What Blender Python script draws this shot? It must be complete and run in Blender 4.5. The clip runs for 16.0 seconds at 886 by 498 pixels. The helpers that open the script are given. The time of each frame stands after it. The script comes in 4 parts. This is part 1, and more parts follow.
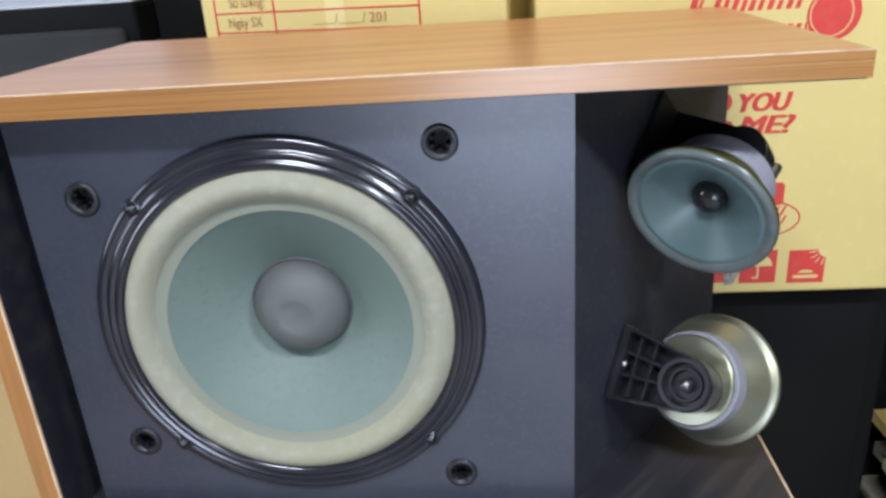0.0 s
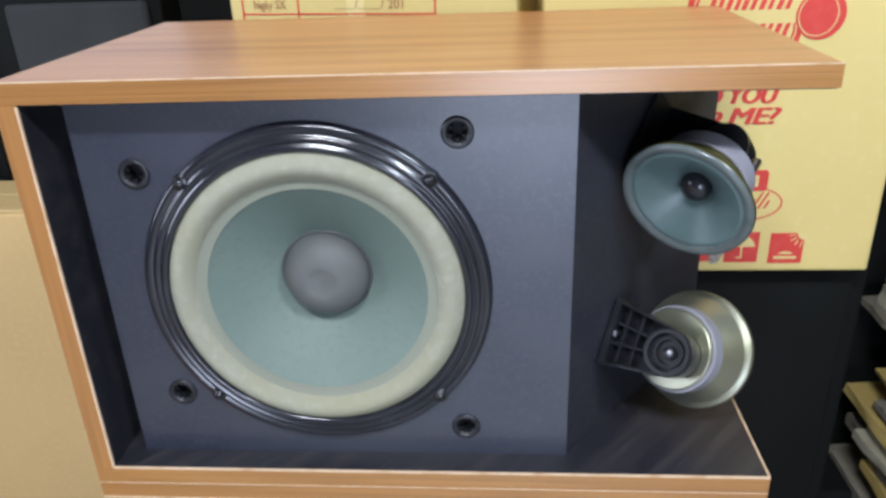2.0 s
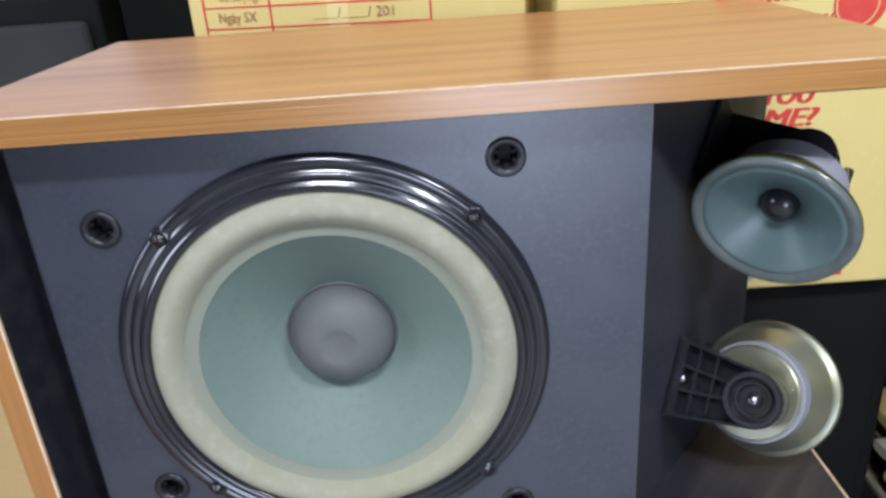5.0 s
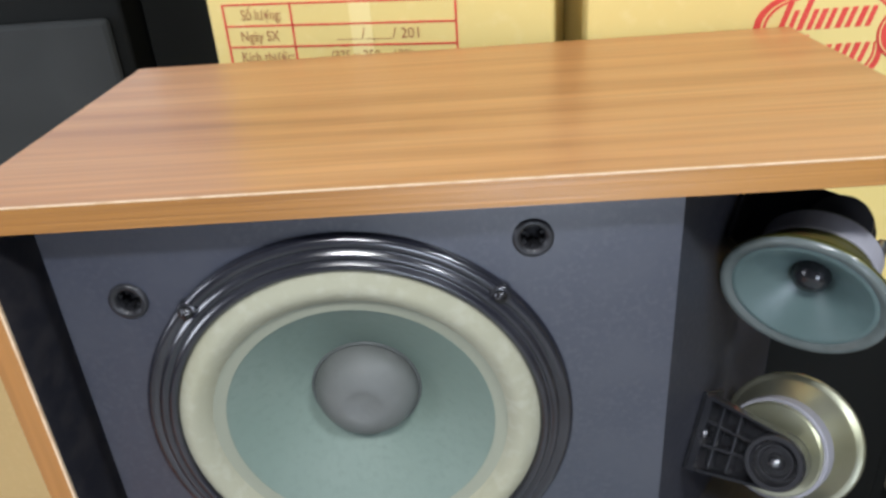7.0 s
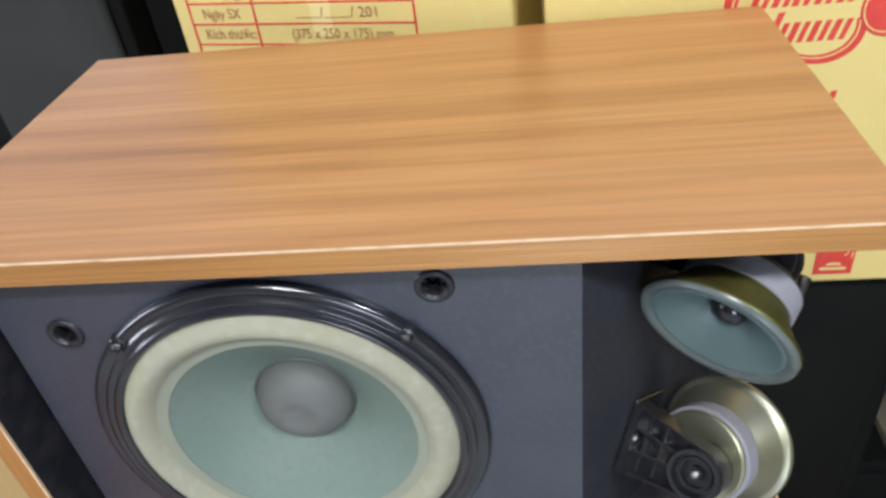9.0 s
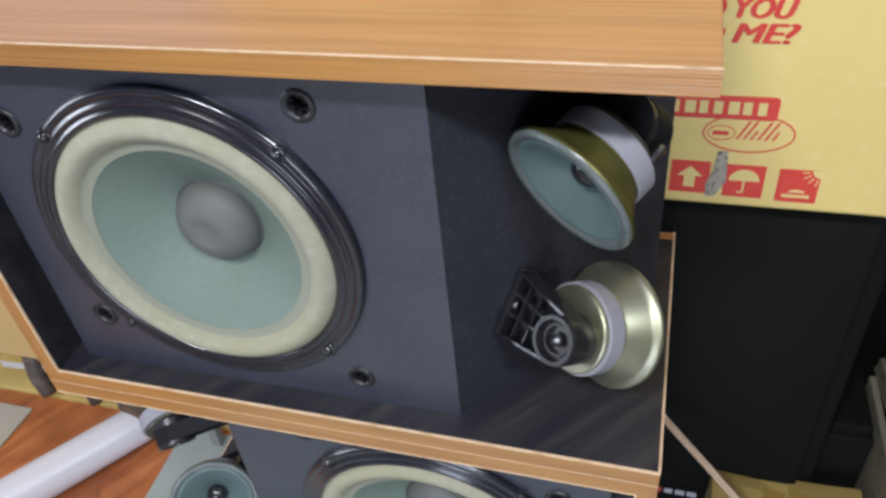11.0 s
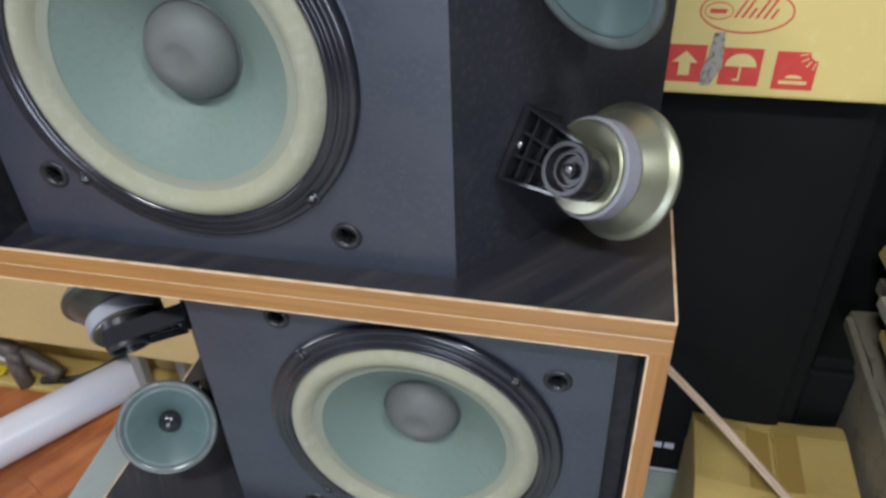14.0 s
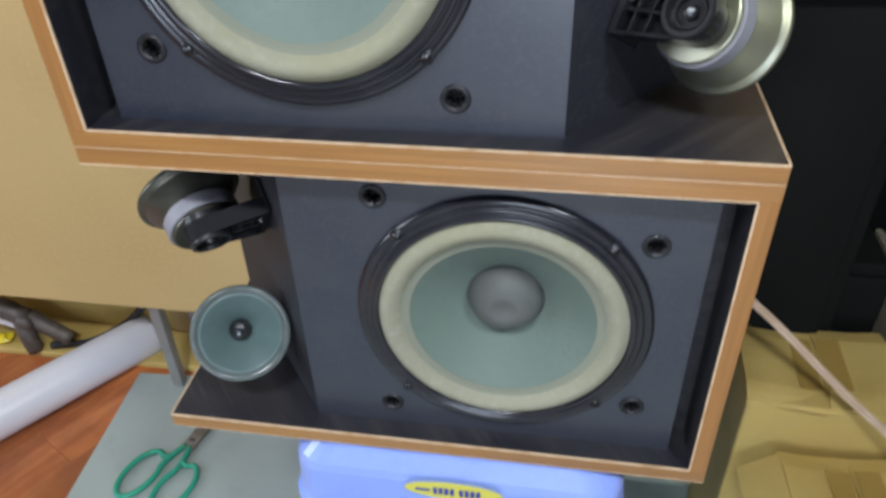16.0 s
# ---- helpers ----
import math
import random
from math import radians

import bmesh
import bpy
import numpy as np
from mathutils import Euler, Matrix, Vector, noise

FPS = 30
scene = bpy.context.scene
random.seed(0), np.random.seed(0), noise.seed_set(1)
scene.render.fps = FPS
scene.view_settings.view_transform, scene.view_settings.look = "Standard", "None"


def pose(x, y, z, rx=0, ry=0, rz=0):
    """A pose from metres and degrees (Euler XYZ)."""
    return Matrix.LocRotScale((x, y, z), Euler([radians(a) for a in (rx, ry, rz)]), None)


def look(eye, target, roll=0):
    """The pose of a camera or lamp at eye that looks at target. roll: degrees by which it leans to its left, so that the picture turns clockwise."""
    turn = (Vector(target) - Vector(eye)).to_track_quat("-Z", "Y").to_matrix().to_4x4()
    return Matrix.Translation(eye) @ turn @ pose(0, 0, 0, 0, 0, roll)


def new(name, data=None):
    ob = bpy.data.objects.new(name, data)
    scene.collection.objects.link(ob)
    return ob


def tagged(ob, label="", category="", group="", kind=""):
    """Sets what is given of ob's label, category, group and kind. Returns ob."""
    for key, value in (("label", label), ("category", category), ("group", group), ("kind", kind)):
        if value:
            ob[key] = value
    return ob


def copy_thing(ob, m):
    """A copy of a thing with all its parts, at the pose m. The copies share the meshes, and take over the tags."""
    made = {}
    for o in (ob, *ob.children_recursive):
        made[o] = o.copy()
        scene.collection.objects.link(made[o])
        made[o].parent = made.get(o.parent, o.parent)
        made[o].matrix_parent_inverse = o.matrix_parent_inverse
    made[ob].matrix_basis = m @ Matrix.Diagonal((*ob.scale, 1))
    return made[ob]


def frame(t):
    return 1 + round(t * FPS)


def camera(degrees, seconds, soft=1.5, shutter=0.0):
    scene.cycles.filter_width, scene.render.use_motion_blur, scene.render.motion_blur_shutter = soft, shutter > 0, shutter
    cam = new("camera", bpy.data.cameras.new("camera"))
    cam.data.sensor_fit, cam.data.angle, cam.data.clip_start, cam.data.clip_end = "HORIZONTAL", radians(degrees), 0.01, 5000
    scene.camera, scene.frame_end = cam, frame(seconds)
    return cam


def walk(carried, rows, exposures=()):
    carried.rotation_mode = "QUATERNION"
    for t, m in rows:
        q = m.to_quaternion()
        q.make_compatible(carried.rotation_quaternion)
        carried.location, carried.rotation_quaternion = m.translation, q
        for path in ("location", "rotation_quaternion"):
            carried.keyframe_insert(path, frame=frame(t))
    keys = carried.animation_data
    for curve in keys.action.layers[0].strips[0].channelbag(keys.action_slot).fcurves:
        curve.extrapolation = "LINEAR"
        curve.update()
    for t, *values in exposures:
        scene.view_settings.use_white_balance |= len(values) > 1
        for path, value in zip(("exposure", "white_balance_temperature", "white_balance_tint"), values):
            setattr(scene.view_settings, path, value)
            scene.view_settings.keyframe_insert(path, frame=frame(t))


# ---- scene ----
cam = camera(61.0, 16.0, soft=2.9, shutter=0.4)
PATH = [
    (0, (0.057, -0.334, 0.898), (-0.106, 1.516, 0.156), -3.9),
    (0.5, (0.053, -0.337, 0.912), (-0.075, 1.505, 0.143), -3.1),
    (1, (0.056, -0.346, 0.915), (-0.05, 1.496, 0.142), -1.5),
    (1.5, (0.053, -0.362, 0.919), (-0.071, 1.463, 0.111), -1.9),
    (2, (0.05, -0.375, 0.921), (-0.1, 1.442, 0.099), -2.3),
    (2.5, (0.05, -0.384, 0.915), (-0.104, 1.393, 0.009), -2.2),
    (3, (0.052, -0.387, 0.915), (-0.103, 1.368, -0.031), -2.5),
    (3.5, (0.052, -0.392, 0.91), (-0.095, 1.33, -0.096), -2.4),
    (4, (0.044, -0.374, 0.899), (-0.06, 1.381, -0.055), -1.9),
    (4.5, (0.012, -0.328, 0.904), (-0.028, 1.49, 0.073), -3.6),
    (4.7, (0.001, -0.309, 0.905), (-0.01, 1.525, 0.106), -4.1),
    (6.8, (-0.002, -0.281, 0.957), (-0.076, 1.508, 0.064), -4.2),
    (7, (0.001, -0.273, 0.961), (-0.075, 1.497, 0.035), -4.3),
    (7.5, (0.01, -0.257, 0.985), (-0.083, 1.482, 0.0), -4.9),
    (8, (0.022, -0.24, 1.012), (-0.08, 1.463, -0.032), -6.2),
    (8.2, (0.026, -0.235, 1.021), (-0.086, 1.441, -0.064), -6.5),
    (10.3, (0.171, -0.254, 1.008), (-0.341, 1.231, -0.23), -7.6),
    (10.5, (0.178, -0.261, 0.997), (-0.341, 1.213, -0.252), -6.9),
    (11, (0.194, -0.271, 0.977), (-0.324, 1.203, -0.272), -6.4),
    (11.5, (0.198, -0.275, 0.961), (-0.303, 1.193, -0.301), -5.6),
    (12, (0.204, -0.277, 0.95), (-0.269, 1.231, -0.275), -5.5),
    (12.5, (0.199, -0.294, 0.93), (-0.288, 1.2, -0.307), -5.1),
    (13, (0.187, -0.312, 0.911), (-0.32, 1.167, -0.336), -5.2),
    (13.5, (0.18, -0.316, 0.898), (-0.288, 1.173, -0.352), -3.7),
    (14, (0.166, -0.316, 0.866), (-0.216, 1.256, -0.309), -2.4),
    (14.5, (0.146, -0.322, 0.85), (-0.171, 1.298, -0.279), -2.7),
    (15, (0.133, -0.331, 0.848), (-0.187, 1.33, -0.219), -2.7),
    (15.5, (0.113, -0.352, 0.829), (-0.207, 1.281, -0.281), -1.9),
    (16, (0.09, -0.381, 0.807), (-0.199, 1.206, -0.376), -2.1),
]
walk(cam, [(t, look(eye, target, roll)) for t, eye, target, roll in PATH],
     exposures=[(0, 0.0, 6270, 16), (4.7, 0.0, 6250, 16), (6.8, 0.0, 6650, 14), (8.2, 0.0, 6720, 13), (10.5, -0.06, 6690, 16), (13, -0.14, 6620, 14), (16, -0.15, 6560, 12)])

# ---- world, lamps ----
world = bpy.data.worlds.new("room_air")
scene.world = world
world.use_nodes = True
world.node_tree.nodes["Background"].inputs[0].default_value = (0.75, 0.8, 0.9, 1)
world.node_tree.nodes["Background"].inputs[1].default_value = 0.025

FLOOR = -0.06


def lamp(name, at, target, sx, sy, watts, colour):
    data = bpy.data.lights.new(name, "AREA")
    data.shape, data.size, data.size_y, data.energy, data.color = "RECTANGLE", sx, sy, watts, colour
    ob = new(name, data)
    ob.matrix_world = look(at, target)
    return ob


lamp("ceiling_tube_light", (1.00, -0.95, 1.95), (0.05, 0.1, 0.6), 0.36, 0.09, 19, (0.80, 0.90, 1.0))
lamp("ceiling_tube_light", (-0.15, -1.10, 2.10), (0.0, 0.1, 0.5), 0.45, 0.10, 26, (0.88, 0.95, 1.0))
# No window is known here: this lamp is added for the cool front sheen.
lamp("front_sheen_lamp", (0.20, -2.02, 0.60), (0.20, 0, 0.60), 0.55, 0.8, 17, (0.70, 0.82, 1.0))
lamp("side_window_daylight", (-2.02, -0.45, 1.10), (0, -0.45, 1.0), 0.8, 0.9, 24, (0.78, 0.87, 1.0))


# ---- materials ----
def shader(name, colour, rough=0.6, metal=0.0, spots=(), bump=(), coat=0.0, stretch=(1, 1, 1), spec=0.5, trans=0.0):
    """spots: (scale, other colour, low, high) noise layers; bump: (scale, strength) noise layers."""
    m = bpy.data.materials.new(name)
    m.use_nodes = True
    nodes, links = m.node_tree.nodes, m.node_tree.links
    bsdf = nodes["Principled BSDF"]
    bsdf.inputs["Roughness"].default_value = rough
    bsdf.inputs["Metallic"].default_value = metal
    bsdf.inputs["Specular IOR Level"].default_value = spec
    bsdf.inputs["Coat Weight"].default_value = coat
    bsdf.inputs["Coat Roughness"].default_value = 0.15
    if trans:
        bsdf.inputs["Subsurface Weight"].default_value = trans
        bsdf.inputs["Subsurface Radius"].default_value = (0.01, 0.01, 0.02)
    co = nodes.new("ShaderNodeTexCoord")
    mp = nodes.new("ShaderNodeMapping")
    mp.inputs["Scale"].default_value = stretch
    links.new(co.outputs["Object"], mp.inputs["Vector"])
    last = None
    rgb = nodes.new("ShaderNodeRGB")
    rgb.outputs[0].default_value = (*colour, 1)
    last = rgb.outputs[0]
    for scale, other, low, high in spots:
        nz = nodes.new("ShaderNodeTexNoise")
        nz.inputs["Scale"].default_value, nz.inputs["Detail"].default_value = scale, 5
        links.new(mp.outputs[0], nz.inputs["Vector"])
        rg = nodes.new("ShaderNodeMapRange")
        rg.inputs["From Min"].default_value, rg.inputs["From Max"].default_value = low, high
        links.new(nz.outputs[0], rg.inputs[0])
        mx = nodes.new("ShaderNodeMix")
        mx.data_type = "RGBA"
        links.new(rg.outputs[0], mx.inputs["Factor"])
        links.new(last, mx.inputs[6])
        mx.inputs[7].default_value = (*other, 1)
        last = mx.outputs[2]
    links.new(last, bsdf.inputs["Base Color"])
    normal = None
    for scale, strength in bump:
        nz = nodes.new("ShaderNodeTexNoise")
        nz.inputs["Scale"].default_value, nz.inputs["Detail"].default_value = scale, 4
        links.new(mp.outputs[0], nz.inputs["Vector"])
        bp = nodes.new("ShaderNodeBump")
        bp.inputs["Strength"].default_value, bp.inputs["Distance"].default_value = strength, 0.001
        links.new(nz.outputs[0], bp.inputs["Height"])
        if normal is not None:
            links.new(normal, bp.inputs["Normal"])
        normal = bp.outputs[0]
    if normal is not None:
        links.new(normal, bsdf.inputs["Normal"])
    return m


def veneer(name, light, mid, dark, rough, axis, gloss=0.12, ridge=0.25, grain=300):
    """Walnut-like foil: long wavering figure along one axis, fine pores."""
    m = bpy.data.materials.new(name)
    m.use_nodes = True
    nodes, links = m.node_tree.nodes, m.node_tree.links
    bsdf = nodes["Principled BSDF"]
    bsdf.inputs["Roughness"].default_value = rough
    bsdf.inputs["Coat Weight"].default_value = gloss
    bsdf.inputs["Coat Roughness"].default_value = 0.25
    co = nodes.new("ShaderNodeTexCoord")
    sc = {"x": (1.2, 14, 14), "z": (14, 14, 1.2)}[axis]
    fine = {"x": (7, grain, grain), "z": (grain, grain, 7)}[axis]

    def noise_of(scale3, detail, distort=0.0, scale=1.0):
        mp = nodes.new("ShaderNodeMapping")
        mp.inputs["Scale"].default_value = scale3
        links.new(co.outputs["Object"], mp.inputs[0])
        nz = nodes.new("ShaderNodeTexNoise")
        nz.inputs["Scale"].default_value, nz.inputs["Detail"].default_value = scale, detail
        nz.inputs["Distortion"].default_value = distort
        links.new(mp.outputs[0], nz.inputs["Vector"])
        return nz.outputs[0]
    figure = noise_of(sc, 3, 1.1, 2.2)
    ramp = nodes.new("ShaderNodeValToRGB")
    e = ramp.color_ramp.elements
    e[0].position, e[0].color = 0.3, (*dark, 1)
    e[1].position, e[1].color = 0.68, (*light, 1)
    n = e.new(0.46)
    n.color = (*mid, 1)
    # arched growth rings wander through the straight figure
    mp = nodes.new("ShaderNodeMapping")
    mp.inputs["Scale"].default_value = {"x": (1.6, 11, 11), "z": (11, 11, 1.6)}[axis]
    mp.inputs["Location"].default_value = (0.7, 0.35, 0.2)
    links.new(co.outputs["Object"], mp.inputs[0])
    wv = nodes.new("ShaderNodeTexWave")
    wv.bands_direction = "Y" if axis == "x" else "X"
    wv.inputs["Scale"].default_value, wv.inputs["Distortion"].default_value = 0.9, 5.5
    wv.inputs["Detail"].default_value, wv.inputs["Detail Scale"].default_value = 2.5, 0.9
    links.new(mp.outputs[0], wv.inputs["Vector"])
    fm = nodes.new("ShaderNodeMapRange")
    fm.inputs["To Min"].default_value, fm.inputs["To Max"].default_value = 0.34, 0.66
    links.new(wv.outputs["Fac"], fm.inputs[0])
    both = nodes.new("ShaderNodeMix")
    both.data_type = "FLOAT"
    both.inputs[0].default_value = 0.42
    links.new(figure, both.inputs[2])
    links.new(fm.outputs[0], both.inputs[3])
    links.new(both.outputs[0], ramp.inputs[0])
    pores = noise_of(fine, 2)
    rg = nodes.new("ShaderNodeMapRange")
    rg.inputs["From Min"].default_value, rg.inputs["From Max"].default_value = 0.35, 0.65
    rg.inputs["To Min"].default_value, rg.inputs["To Max"].default_value = 0.87, 1.05
    links.new(pores, rg.inputs[0])
    mx = nodes.new("ShaderNodeMix")
    mx.data_type, mx.blend_type = "RGBA", "MULTIPLY"
    mx.inputs["Factor"].default_value = 1
    links.new(ramp.outputs[0], mx.inputs[6])
    links.new(rg.outputs[0], mx.inputs[7])
    links.new(mx.outputs[2], bsdf.inputs["Base Color"])
    bp = nodes.new("ShaderNodeBump")
    bp.inputs["Strength"].default_value, bp.inputs["Distance"].default_value = ridge, 0.0005
    links.new(pores, bp.inputs["Height"])
    links.new(bp.outputs[0], bsdf.inputs["Normal"])
    return m


VENEER = veneer("walnut_veneer", (0.56, 0.273, 0.108), (0.50, 0.230, 0.083), (0.36, 0.150, 0.050), 0.36, "x")
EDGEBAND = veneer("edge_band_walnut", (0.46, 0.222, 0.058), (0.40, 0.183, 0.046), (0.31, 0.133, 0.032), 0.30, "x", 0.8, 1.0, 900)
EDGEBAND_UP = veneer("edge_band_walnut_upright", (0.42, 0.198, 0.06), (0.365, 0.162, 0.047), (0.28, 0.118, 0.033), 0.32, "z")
VENEER_UP = veneer("walnut_veneer_upright", (0.56, 0.273, 0.108), (0.50, 0.230, 0.083), (0.40, 0.167, 0.053), 0.36, "z")
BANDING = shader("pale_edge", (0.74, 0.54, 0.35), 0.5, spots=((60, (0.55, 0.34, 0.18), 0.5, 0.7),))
LINING = shader("black_grained_foil", (0.018, 0.018, 0.024), 0.42, spots=((1.5, (0.042, 0.038, 0.04), 0.45, 0.75), (4, (0.054, 0.049, 0.05), 0.58, 0.82)), bump=((60, 0.15),), stretch=(0.25, 0.016, 0.016))
mp = LINING.node_tree.nodes["Mapping"]
mp.vector_type = "TEXTURE"
mp.inputs["Rotation"].default_value = (0, 0, radians(50))
BAFFLE = shader("dark_slate_board", (0.023, 0.027, 0.043), 0.34, spots=((420, (0.040, 0.044, 0.06), 0.48, 0.7), (30, (0.033, 0.037, 0.052), 0.45, 0.7), (9, (0.037, 0.041, 0.054), 0.5, 0.75), (70, (0.058, 0.062, 0.074), 0.70, 0.8)), bump=((1100, 0.12),), spec=1.0)
PANEL = shader("dark_vinyl", (0.020, 0.021, 0.028), 0.55, spots=((16, (0.042, 0.042, 0.048), 0.58, 0.82), (26, (0.085, 0.085, 0.092), 0.68, 0.8), (300, (0.034, 0.034, 0.04), 0.5, 0.7)), bump=((260, 0.15),), spec=0.35)
GLOSS = shader("glossy_black_plastic", (0.013, 0.0135, 0.016), 0.2, spots=((40, (0.026, 0.026, 0.028), 0.55, 0.8),), coat=0.35, bump=((150, 0.15),))
MATTBLACK = shader("matt_black_plastic", (0.010, 0.0105, 0.013), 0.6, bump=((90, 0.1),), spec=0.12)
RINGBLACK = shader("moulded_black_ring", (0.010, 0.0105, 0.015), 0.2, spots=((30, (0.026, 0.027, 0.032), 0.5, 0.8),), coat=0.6, spec=0.5)
SATIN = shader("satin_black_plastic", (0.015, 0.015, 0.017), 0.35, bump=((90, 0.1),))
HOLE = shader("hole_dark", (0.008, 0.008, 0.009), 0.6, spec=0.2)
DARKSTEEL = shader("blackened_steel", (0.07, 0.07, 0.074), 0.24, 0.9, bump=((200, 0.1),))
GLUE = shader("dark_glue", (0.075, 0.083, 0.078), 0.5)
STEEL = shader("steel", (0.26, 0.26, 0.27), 0.28, 1.0, bump=((200, 0.1),))
CONE = shader("teal_paper_cone", (0.140, 0.190, 0.158), 0.6, spots=((14, (0.165, 0.212, 0.178), 0.45, 0.75), (260, (0.132, 0.178, 0.148), 0.5, 0.75)), bump=((180, 0.25),))
FOAM = shader("cream_foam_surround", (0.305, 0.298, 0.215), 0.85, spots=((160, (0.35, 0.342, 0.26), 0.5, 0.75), (7, (0.285, 0.27, 0.165), 0.5, 0.75)), bump=((420, 0.3),))
SKIRT = shader("pale_foam_skirt", (0.235, 0.245, 0.185), 0.85, bump=((420, 0.25),))
CAP = shader("grey_dust_cap", (0.115, 0.12, 0.112), 0.6, spots=((60, (0.14, 0.143, 0.135), 0.5, 0.8),), bump=((380, 0.25),))
TEAL = shader("teal_tweeter_cone", (0.092, 0.142, 0.138), 0.36, spots=((60, (0.115, 0.172, 0.167), 0.5, 0.8),), bump=((250, 0.12),))
RIMTEAL = shader("teal_painted_rim", (0.11, 0.13, 0.125), 0.24, spots=((90, (0.08, 0.10, 0.095), 0.5, 0.75),))
# Front baskets sit in shade; that shade is put into this darker olive.
SHADED_OLIVE = shader("shaded_olive_steel", (0.125, 0.12, 0.032), 0.4, 0.7, spots=((25, (0.09, 0.085, 0.025), 0.45, 0.8),))
GOLD = shader("olive_passivated_steel", (0.41, 0.41, 0.31), 0.42, 0.9, spots=((25, (0.33, 0.33, 0.20), 0.45, 0.8),))
# The basket steel again, with the cabinet's shade mixed into its colour.
SHADED_BASKET = shader("shaded_passivated_steel", (0.13, 0.125, 0.10), 0.38, 0.8, spots=((25, (0.09, 0.085, 0.06), 0.45, 0.8),))
FERRITE = shader("grey_ferrite", (0.25, 0.247, 0.275), 0.55, spots=((40, (0.23, 0.225, 0.25), 0.5, 0.8),))
YELLOW = shader("yellow_carton_board", (0.70, 0.55, 0.20), 0.62, spots=((4, (0.64, 0.49, 0.17), 0.45, 0.75), (90, (0.72, 0.58, 0.24), 0.55, 0.8)), bump=((30, 0.12),))
KRAFT = shader("kraft_board", (0.50, 0.34, 0.15), 0.75, spots=((7, (0.44, 0.29, 0.12), 0.45, 0.75), (120, (0.54, 0.38, 0.18), 0.5, 0.8)), bump=((60, 0.15),))
KRAFT_Y = shader("yellowed_kraft_board", (0.60, 0.44, 0.14), 0.7, spots=((9, (0.47, 0.33, 0.09), 0.45, 0.75), (120, (0.56, 0.41, 0.15), 0.5, 0.8)), bump=((40, 0.2),))
BEIGE = shader("beige_carton_board", (0.57, 0.395, 0.165), 0.75, spots=((5, (0.52, 0.355, 0.145), 0.4, 0.75), (150, (0.6, 0.42, 0.185), 0.5, 0.8)), bump=((50, 0.1),))
TAPE = shader("clear_parcel_tape", (0.44, 0.29, 0.08), 0.2, bump=((35, 0.3),), coat=0.4)
CLEAR = shader("clear_tape_on_yellow", (0.80, 0.66, 0.30), 0.16, bump=((35, 0.3),), coat=0.5)
RED = shader("red_print", (0.62, 0.05, 0.035), 0.6, spots=((80, (0.7, 0.09, 0.06), 0.5, 0.8),))
INK = shader("brown_print", (0.38, 0.17, 0.07), 0.6, spots=((300, (0.46, 0.25, 0.10), 0.5, 0.7),))
CREAM = shader("unprinted_board", (0.70, 0.56, 0.22), 0.62)
GREYCARD = shader("grey_sticker", (0.35, 0.31, 0.25), 0.5, spots=((200, (0.1, 0.08, 0.07), 0.5, 0.62),))
BLACKBOX = shader("black_cabinet_vinyl", (0.0085, 0.0092, 0.0086), 0.85, spots=((6, (0.0125, 0.013, 0.012), 0.5, 0.8),), spec=0.12, bump=((150, 0.2),))
CLOTH = shader("charcoal_grille_cloth", (0.021, 0.023, 0.022), 0.9, spots=((9, (0.030, 0.032, 0.031), 0.45, 0.75),), bump=((900, 0.4),))
WHITE = shader("white_plastic_film", (0.68, 0.67, 0.70), 0.32, spots=((9, (0.60, 0.59, 0.63), 0.5, 0.8),), bump=((25, 0.2),))
WALL = shader("white_wall_paint", (0.70, 0.74, 0.79), 0.8, spots=((2, (0.64, 0.68, 0.73), 0.4, 0.8),), bump=((120, 0.1),))
PALETOP = shader("pale_grey_laminate", (0.55, 0.57, 0.60), 0.5, spots=((12, (0.44, 0.45, 0.46), 0.5, 0.8),))
# Grey for the unseen walls and ceiling, to darken bounce and gloss reflections.
DIMWALL = shader("dim_grey_wall", (0.34, 0.34, 0.35), 0.85, spots=((2, (0.28, 0.28, 0.29), 0.4, 0.8),), bump=((120, 0.1),))
FILM = shader("glossy_packing_film", (0.30, 0.27, 0.20), 0.18, spots=((30, (0.16, 0.13, 0.08), 0.45, 0.7),), coat=0.4)
MATGREY = shader("grey_green_mat", (0.34, 0.39, 0.365), 0.55, spots=((14, (0.27, 0.315, 0.295), 0.55, 0.75), (5, (0.38, 0.43, 0.405), 0.45, 0.8),), bump=((200, 0.1),))
# Unseen front floor kept pale and neutral so black parts don't mirror red.
FLOORTILE = shader("neutral_floor_tile", (0.45, 0.43, 0.39), 0.35, spots=((6, (0.42, 0.40, 0.35), 0.4, 0.8),))
TILE = shader("beige_floor_tile", (0.46, 0.43, 0.36), 0.35, spots=((6, (0.45, 0.39, 0.29), 0.4, 0.8),))
BLUE = shader("translucent_blue_plastic", (0.30, 0.42, 0.97), 0.28, spots=((5, (0.34, 0.46, 0.98), 0.4, 0.8),), coat=0.3, trans=0.35)
LABEL = shader("yellow_label", (0.72, 0.66, 0.1), 0.45)
NAVY = shader("navy_print", (0.05, 0.06, 0.3), 0.5)
GREEN = shader("green_vinyl_grip", (0.02, 0.32, 0.2), 0.35)
WORN = shader("worn_blade_steel", (0.33, 0.30, 0.26), 0.42, 0.6, spots=((50, (0.2, 0.17, 0.14), 0.5, 0.75),))
GUN = shader("dark_tool_metal", (0.12, 0.10, 0.088), 0.5, 0.4, spots=((40, (0.2, 0.175, 0.15), 0.5, 0.75),), bump=((70, 0.5),))
LEG = shader("grey_painted_steel", (0.3, 0.3, 0.29), 0.4, 0.3, spots=((30, (0.24, 0.23, 0.22), 0.5, 0.8),))
